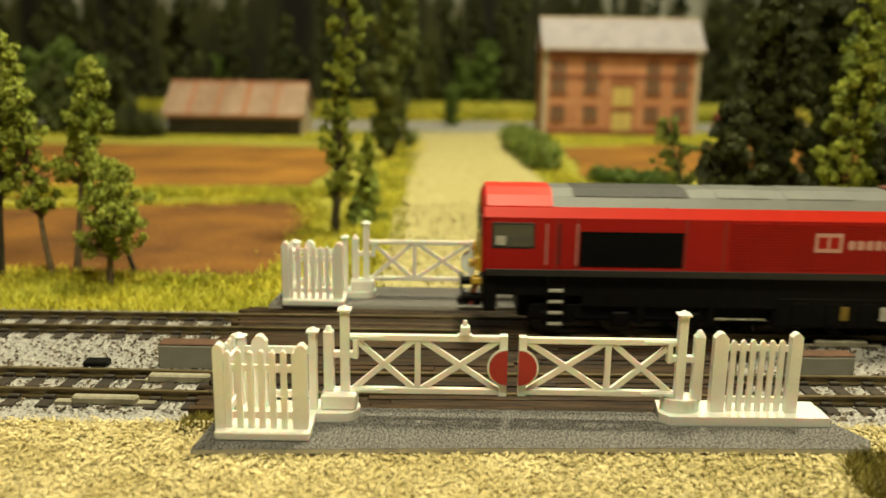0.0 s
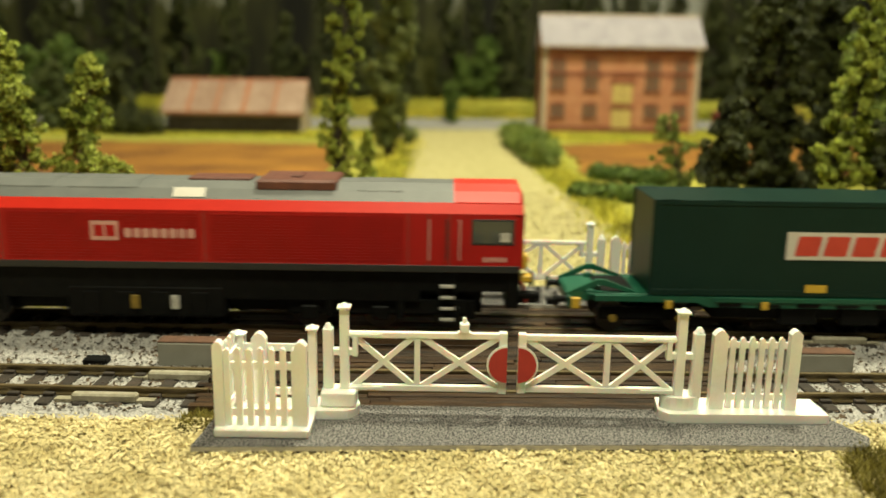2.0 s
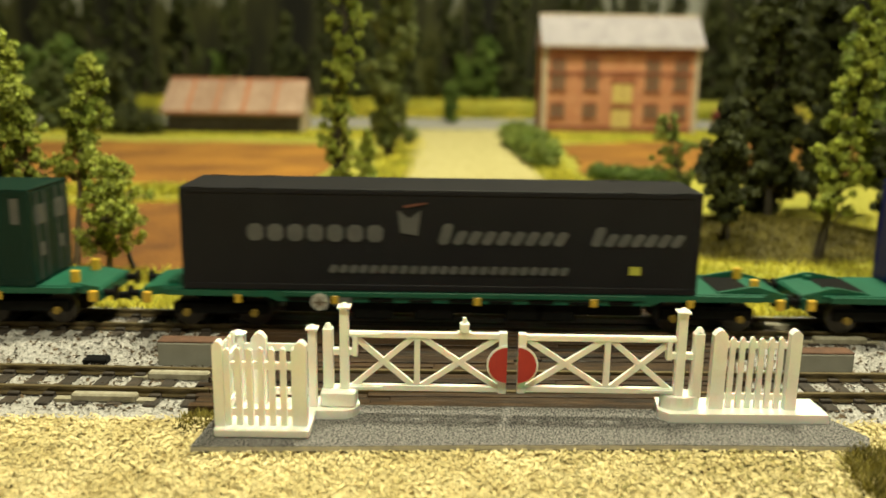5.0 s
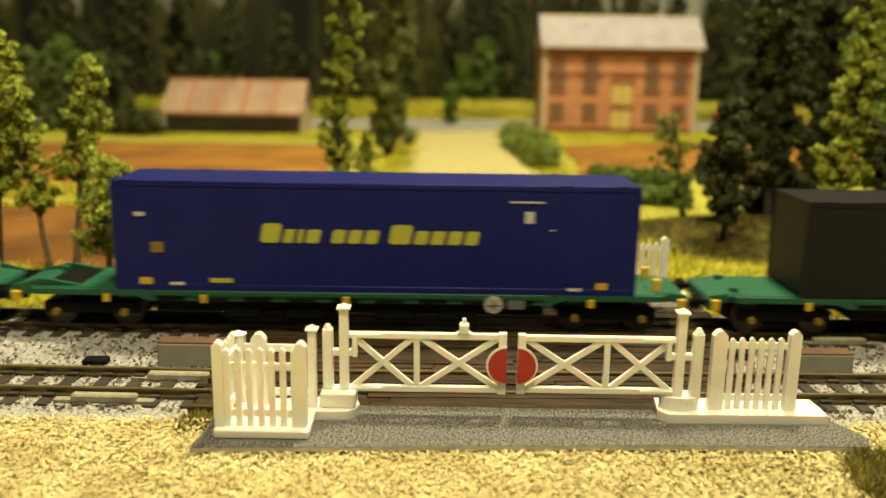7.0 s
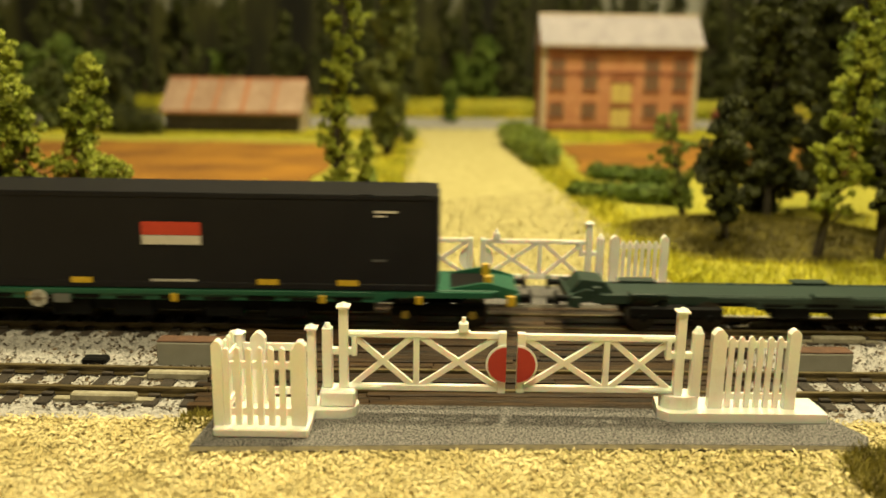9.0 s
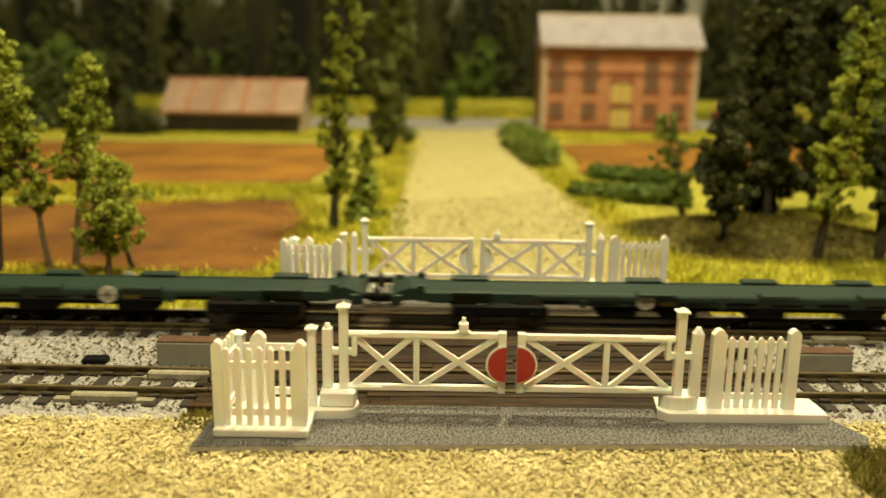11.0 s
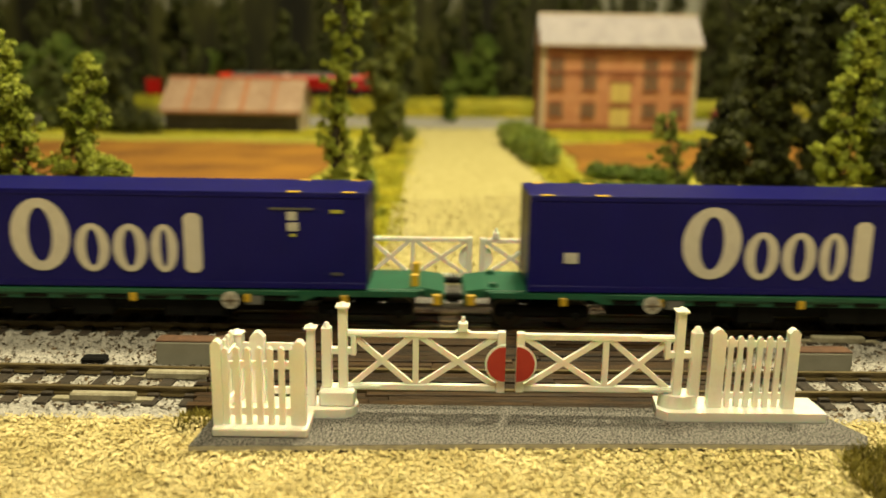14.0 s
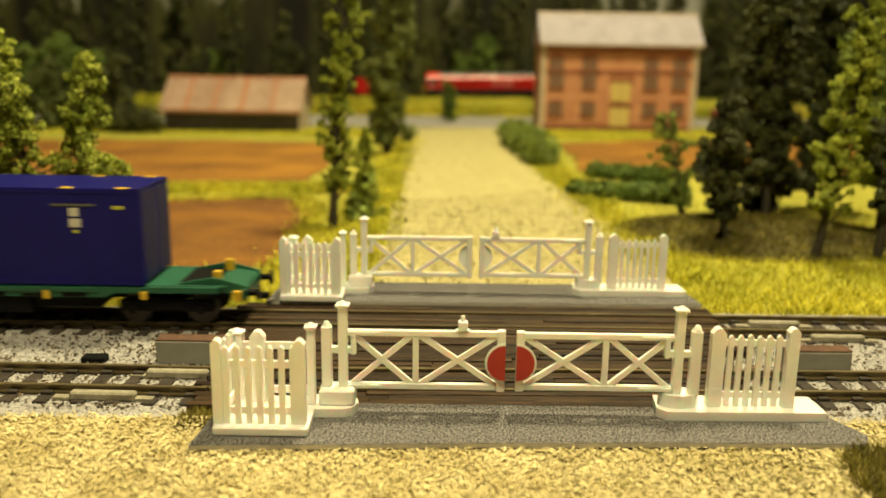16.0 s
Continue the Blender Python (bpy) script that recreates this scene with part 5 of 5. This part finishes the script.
def house():
    hs = thing("brick_house", "orange brick card house with a pale slate roof", "house", 133, 1208, -2, 0)
    W, D, H, R = 218, 80, 119, 42
    front = part("front_wall", box(BM(), 0, W, 0, 4, 0, H), BRICK, hs, "orange brick front wall")
    part("rear_wall", box(BM(), 0, W, D - 4, D, 0, H), BRICK, hs)
    gp = [(4, 0), (D - 4, 0), (D - 4, H), (D / 2, H + R - 3), (4, H)]
    part("gable_wall", prism(BM(), gp, "x", 0, 4), BRICK, hs)
    part("gable_wall", prism(BM(), gp, "x", W - 4, W), BRICK, hs)
    rf = part("roof", prism(BM(), [(-6, H - 3), (-6, H), (D / 2, H + R), (D / 2, H + R - 4)], "x", -3, W + 6), SLATE, hs, "pale grey slate roof")
    part("roof", prism(BM(), [(D + 5, H - 3), (D / 2 + .1, H + R - 4), (D / 2 + .1, H + R), (D + 5, H)], "x", -3, W + 6), SLATE, hs)
    for i in range(9):
        f = (i + 0.5) / 9
        y, z = -6 + (D / 2 + 6) * f, H + R * f
        part("slate_course", box(BM(), -3, W + 6, y - 1.6, y - 0.6, z - 2.2, z - 0.5), SLATE, rf)
    part("ridge_tile", cyl(BM(), (-3, D / 2, H + R - 0.5), (W + 6, D / 2, H + R - 0.5), 2.2, seg=8), STONE_TRIM, rf, "pale ridge tiles")
    part("gutter", box(BM(), -3, W + 6, -8, -6, H - 3.5, H - 1), STONE_TRIM, rf, "pale eaves board")
    part("eaves_band", box(BM(), 6.5, W - 6.5, -1.2, 0, H - 12, H - 4), BRICK_DARK, front, "dark brick band")
    part("string_course", box(BM(), 6.5, W - 6.5, -1.5, 0, 78, 83), BRICK_DARK, front, "dark brick string course")
    part("plinth", box(BM(), 6.5, W - 6.5, -1.2, 0, 0, 8), BRICK_DARK, front)
    for x in (-0.5, W - 6.5):
        part("corner_pilaster", box(BM(), x, x + 7, -1.8, 0, 0, H - 4), STONE_TRIM, front, "pale stone corner")
    for x in (40, 86, 131, 168):
        part("pilaster", box(BM(), x, x + 9, -1.4, 0, 8, 78), BRICK, front)
    for x in (12, 58, 144, 184):
        for z0, z1, ar in ((58, 78, 0), (83, 98, 7), (20, 37, 5)):
            w = part("window", box(BM(), x, x + 20, -0.9, -0.1, z0, z1), PANE, front, "dull small-paned window")
            if ar:
                pr = [(x - 1.5, z1)] + [(x + 10 - 11.5 * math.cos(math.pi * i / 10), z1 + ar * math.sin(math.pi * i / 10)) for i in range(1, 10)] + [(x + 21.5, z1)]
                part("window_arch", prism(BM(), pr, "y", -1.3, -0.1), BRICK_DARK, w, "dark brick arch")
            for k in (1, 2, 3):
                part("glazing_bar", box(BM(), x + 5 * k - 0.5, x + 5 * k + 0.5, -1.2, -0.9, z0, z1), BRICK_DARK, w)
            for k in (1, 2):
                z = z0 + (z1 - z0) * k / 3
                part("glazing_bar", box(BM(), x, x + 20, -1.15, -0.9, z - 0.5, z + 0.5), BRICK_DARK, w)
            part("window_sill", box(BM(), x - 1.5, x + 21.5, -2.0, 0, z0 - 2.2, z0), BRICK_DARK, w)
    for z0, z1 in ((6, 32), (40, 67)):
        d = part("loading_door", box(BM(), 99, 126, -1.5, -0.1, z0, z1), CREAM_DOOR, front, "cream-yellow double door")
        part("door_gap", box(BM(), 112.2, 112.8, -1.7, -1.5, z0, z1), BRICK_DARK, d)
        part("door_lintel", box(BM(), 96, 129, -2.0, 0, z1, z1 + 3.5), BRICK_DARK, d)


house()


def barn():
    bn = thing("farm_barn", "low dark barn with a rusty corrugated roof", "barn", -366, 1116, -2, 0)
    W, D, H, R = 174, 90, 30, 36
    part("front_wall", box(BM(), 0, W, 0, 3, 0, H), BARN_WALL, bn)
    part("rear_wall", box(BM(), 0, W, D - 3, D, 0, H), BARN_WALL, bn)
    gp = [(3, 0), (D - 3, 0), (D - 3, H), (D / 2, H + R - 4), (3, H)]
    part("gable_wall", prism(BM(), gp, "x", 0, 3), BARN_WALL, bn)
    part("gable_wall", prism(BM(), gp, "x", W - 3, W), STONE_TRIM, bn, "pale stone gable")
    for i in range(14):
        part("wall_board", box(BM(), i * 12.4 + 0.4, i * 12.4 + 11.8, -1.0, 0, 1, H - 10), BARN_WALL, bn)
    part("wall_band", box(BM(), 0, W, -1.6, 0, H - 9.4, H - 2), BOX_GREY, bn, "grey boarded band under the eaves")
    cuts = (-6, 26, 31, 62, 66, 98, 104, 138, 142, W + 5)
    for k, (a, b) in enumerate(zip(cuts, cuts[1:])):
        m = BARN_RUST if k % 2 else BARN_ROOF
        rf = part("roof_sheet", prism(BM(), [(-9, H - 6), (-9, H - 4), (D / 2, H + R + (k % 3) * 0.3), (D / 2, H + R - 3)], "x", a, b), m, bn, "red rust streak" if k % 2 else "weathered roof sheet")
        for i in range(int((b - a) / 5)):
            x = a + 1.5 + i * 5
            part("corrugation", prism(BM(), [(-9, H - 4), (-9, H - 3.2), (D / 2, H + R + 1.2), (D / 2, H + R + 0.3)], "x", x, x + 2), m, rf)
    part("roof_sheet", prism(BM(), [(D + 8, H - 4), (D / 2 + .1, H + R - 3), (D / 2 + .1, H + R), (D + 8, H - 1)], "x", -6, W + 5), BARN_ROOF, bn)
    part("ridge_cap", cyl(BM(), (-6, D / 2, H + R + 0.4), (W + 5, D / 2, H + R + 0.4), 2.0, seg=8), BARN_RUST, bn)
    part("eaves_board", box(BM(), -6, W + 5, -10, -9, H - 7, H - 3.5), BARN_RUST, bn, "rusty eaves edge")


barn()

YELLOW_LEAF = mat("yellow_flowering_foliage", (0.45, 0.36, 0.03), (0.62, 0.50, 0.06), 0.8, scale=60, bump=0.0, island=0.3)
hedge(449, 1143, 465, 1141, 46, 15, YELLOW_LEAF, 26, "yellow flowering bush beside the house")

# small things by the house: a dark red van and a yellow cart
van = thing("toy_van", "dark red model van parked behind the trees", "van", 380, 1209, -1)
part("body", box(BM(), 0, 46, 0, 22, 5, 30, 3), mat("dark_red_van", (0.16, 0.015, 0.02), None, 0.4), van)
for x in (10, 36):
    for y in (0, 22):
        part("wheel", cyl(BM(), (x, y - 1.5, 4.6), (x, y + 1.5, 4.6), 4.6, seg=14), BLACK, van)
part("window", box(BM(), 4, 30, -0.2, 0.1, 18, 26), PANE, van)

# ---- forest before the backscene ----
rng = random.Random(77)
for i in range(46):
    x = -900 + i * 40 + rng.uniform(-16, 16)
    y = rng.choice((1600, 1660, 1730, 1800)) + rng.uniform(-20, 20) + 0.1 * x
    hgt = rng.uniform(120, 330)
    if 1 < i < 44 and abs(x) < 900:
        tree(x, y, hgt, rng.uniform(24, 44), "dark conifer of the forest edge", CONIFER if rng.random() < 0.75 else LEAF_DARK, BARK_DARK, 100 + i, 0.06, 26, 60, 5.0, (0, 0), "cone", 3.0, "conifer", 0)

# ---- grass, straw and stones ----


def inside(pts, x, y):
    r = False
    k = len(pts)
    for i in range(k):
        (a, b), (c, d) = pts[i], pts[i - 1]
        if (b > y) != (d > y) and x < (c - a) * (y - b) / (d - b) + a:
            r = not r
    return r


def band(x0, x1, y0, y1, z, bare=()):
    def f(rng):
        x, y = rng.uniform(x0, x1), rng.uniform(y0, y1)
        if any(inside(p, x, y) for p in bare):
            return None
        return (x, y, z)
    return f


def spot(cx, cy, rx, ry, z):
    def f(rng):
        a, r = rng.uniform(0, 2 * math.pi), math.sqrt(rng.random())
        return (cx + rx * r * math.cos(a), cy + ry * r * math.sin(a), z)
    return f


PAD = [(-62, 195), (10, 198.6), (108, 201), (112, 207), (104, 225), (-58, 225), (-61, 214)]
RPAD = [(-70, 320), (106, 322), (102, 355), (-68, 350)]
LANE_P = [(-31, 349), (99, 356), (104, 471), (86, 645), (-35, 569), (-31, 461)]
FIELD = [(-389, 378), (-197, 378), (-126, 367), (-78, 364), (-74, 404), (-83, 533), (-101, 590), (-208, 564), (-298, 545)]


def straw_place(rng):
    x, y = rng.uniform(-135, 135), rng.uniform(154, 224)
    if inside(PAD, x, y) or y > (215.5 if x < -62 else 219.5) + rng.uniform(-1.5, 0.8):
        return None
    return (x, y, -2.2 + rng.uniform(0, 1.3))


scatter("straw_scatter", STRAW, "loose chopped straw flakes on the foreground", 52000, straw_place, flake(1.35, 0.36), "straw", 3)
scatter("brown_scatter", STRAW_BROWN, "brown and olive flakes among the straw", 22000,
        lambda r: (lambda p: p if p and r.random() < 0.05 + max(0, p[0] - 10) / 110 else None)(straw_place(r)), flake(1.2, 0.45), "straw", 33)


def ballast_place(rng):
    x = rng.uniform(-195, 195)
    y = rng.uniform(214, 324)
    yr = REAR_Y0 + 0.007 * x
    if -74 < x < 94 or y > yr + 20:
        return None
    if y < (214.5 if x < 0 else 218):
        return None
    yf = 240.5 + (0.0227 if x > -68 else -0.014) * (x + 68)
    if min(abs(y - yf - s) for s in (-8.25, 8.25)) < 1.2 or min(abs(y - yr - s) for s in (-8.25, 8.25)) < 1.2:
        return None
    return (x, y, -3.3)


def pebble(rng, p):
    s = rng.uniform(0.22, 0.5)
    return [(s * math.cos(a) * rng.uniform(0.6, 1.2), s * math.sin(a) * rng.uniform(0.6, 1.2), rng.uniform(0.1, 0.8)) for a in (0.2, 1.8, 3.3, 4.9)]


scatter("ballast_stones", STONE, "fine grey ballast stones between the rails", 42000, ballast_place, pebble, "ballast", 4)


MOUND = [(MX + 0.97 * MA * math.cos(i * math.pi / 12), MY + 0.96 * MB * math.sin(i * math.pi / 12)) for i in range(24)]


def dirt_place(rng):
    x, y = rng.uniform(-180, 175), rng.uniform(222, 318)
    if -72 < x < 93 or rng.random() > 1.25 - 0.011 * min(abs(x + 72), abs(x - 93)):
        return None
    return (x, y, -2.9 + rng.uniform(0, 0.5))


scatter("track_dirt", RUST_DIRT, "dark brown dirt flakes strewn along the tracks", 8000, dirt_place, flake(1.2, 0.7), "dirt", 34)


def verge(rng):
    x, y = rng.uniform(-240, 300), rng.uniform(316, 600)
    y = 316 + (y - 316) * rng.random()
    if inside(RPAD, x, y) or inside(LANE_P, x, y) or inside(FIELD, x, y) or inside(MOUND, x, y) or y < REAR_Y0 + 0.007 * x + 18.5 + rng.uniform(0, 2):
        return None
    return (x, y, -4)


scatter("verge_grass", GRASS, "yellow-green static grass along the line", 52000, verge, blade(3.6, 0.32), "grass", 6)


def on_mound(rng):
    a, r = rng.uniform(0, 2 * math.pi), math.sqrt(rng.random()) * 1.03
    return (MX + MA * r * math.cos(a), MY + MB * r * math.sin(a), -4.4 + MH * max(0, 1 - r * r))


scatter("olive_grass", DRY_GRASS, "olive grass on the mound, tree shade mixed into its colour", 16000, on_mound, blade(2.6, 0.35), "grass", 7)
scatter("field_edge_grass", GRASS, "grass strip between the two fields", 16000,
        lambda r: (lambda x: (x, 640 + 0.11 * x + r.gauss(0, 8), -3))(r.uniform(-380, -70)), blade(5.0, 0.7), "grass", 8)
scatter("far_grass", GRASS, "grass round the farm buildings", 26000, band(-560, 600, 1060, 1300, -4, [[(-72, 1000), (88, 1000), (92, 1340), (-75, 1340)]]), blade(3.0, 1.3), "grass", 9)
scatter("lane_edge_grass", GRASS, "bright grass along the lane", 14000,
        lambda r: (lambda y: ((-47 if r.random() < 0.5 else 104 - 0.03 * (y - 500)) + r.gauss(0, 9), y, -3))(r.uniform(370, 1050)), blade(4.5, 0.7), "grass", 10)
scatter("foreground_tuft", DRY_GRASS, "olive static grass tuft at the pad", 7000, lambda r: (lambda p: None if inside(PAD, p[0], p[1]) else p)(spot(110, 182, 12, 19, -2.5)(r)), blade(3.2, 0.3), "grass", 11)
scatter("foreground_tuft", DRY_GRASS, "short olive grass beside the fence base", 900, spot(-67, 213, 5, 7, -2.5), blade(2.2, 0.25), "grass", 12)
def field_rim(rng):
    i = rng.randrange(len(FIELD))
    a, b = FIELD[i], FIELD[i - 1]
    f = rng.random()
    return (a[0] + (b[0] - a[0]) * f + rng.gauss(0, 5), a[1] + (b[1] - a[1]) * f + rng.gauss(0, 5), -2.5)


scatter("field_rim_grass", GRASS, "grass growing over the field edges", 9000, field_rim, blade(3.0, 0.5), "grass", 14)
scatter("bank_grass", GRASS, "yellow-green grass on the far bank", 22000, lambda r: (lambda f: (lambda u: (u, FAR_Y - 61 + 28 * f + u * math.tan(radians(FAR_RZ)), -4 + 31 * f))(r.uniform(-650, 650)))(r.random()), blade(5.0, 1.4), "grass", 15)
scatter("lane_straw", LANE_FLAKES, "straw flakes strewn on the lane", 26000, lambda r: (lambda p: p if inside(LANE_P, p[0], p[1]) and r.random() > (p[1] - 430) / 300 else None)((r.uniform(-36, 110), r.uniform(340, 730), -1.5)), flake(1.9, 0.8), "straw", 13)

# ---- trackside pieces ----
for x, y, L, h, rz in ((-92, 258.4, 26.5, 8.4, 0), (112, 260.2, 21.5, 7.2, 1.3)):
    cab = thing("trackside_box", "long grey box with a rusty top between the tracks", "box", x, y, -3.2, rz, "trackside boxes")
    part("box_body", box(BM(), 0, L, 0, 6, 0, h - 0.6, 0.3), BOX_GREY, cab, "grey painted side")
    part("box_top", box(BM(), -0.1, L + 0.1, 0.2, 6.1, h - 0.6, h, 0.2), RUST, cab, "rusty brown top")
# black block put in place of a small dark hole in the ballast
tagged(new("dark_hole_block", mesh_of("dark_hole_block", box(BM(), -116.5, -108.7, 258, 262.5, -3.4, -1.0, 0.5), BLACK)), "small black block standing for a dark hole in the ballast", "plug")
for x, y, rz in ((-107, 229.2, -0.8), (-91, 247.0, -0.8), (133, 290.8, 0.4), (116, 306.5, 0.4)):
    jn = thing("rail_joiner", "pale grey plastic joint cover beside the rail", "rail joiner", x, y, -3.0, rz, "rail joiners")
    part("joiner_body", box(BM(), 0, 19, -1.6, 1.4, 0, 2.6, 0.5), JOINER, jn)
    for a in (-5, 19):
        part("joiner_end", prism(BM(), [(a, -1.4), (a + 5, -1.4), (a + 5, 1.2), (a, 1.2)], "z", 0, 0.9), JOINER, jn)


def motions():
    for ob, u, z in TRAIN:
        lift = Matrix.Translation((0, 0, z * MM))
        walk(ob, [(t, lift @ on_track(u + s)) for t, s in SPEED])
    for ob, gap in ((far_a, 0), (far_b, 374)):
        walk(ob, [(t, pose((FAR_X0 + FAR_V * t - gap) * FAR_C * MM, (FAR_Y + (FAR_X0 + FAR_V * t - gap) * FAR_S) * MM,
                           (FAR_Z - (FAR_X0 + FAR_V * t - gap) * math.sin(radians(FAR_RY))) * MM, 0, FAR_RY, FAR_RZ) @ TURNED) for t in (0, 4, 8, 12, 16)])


motions()
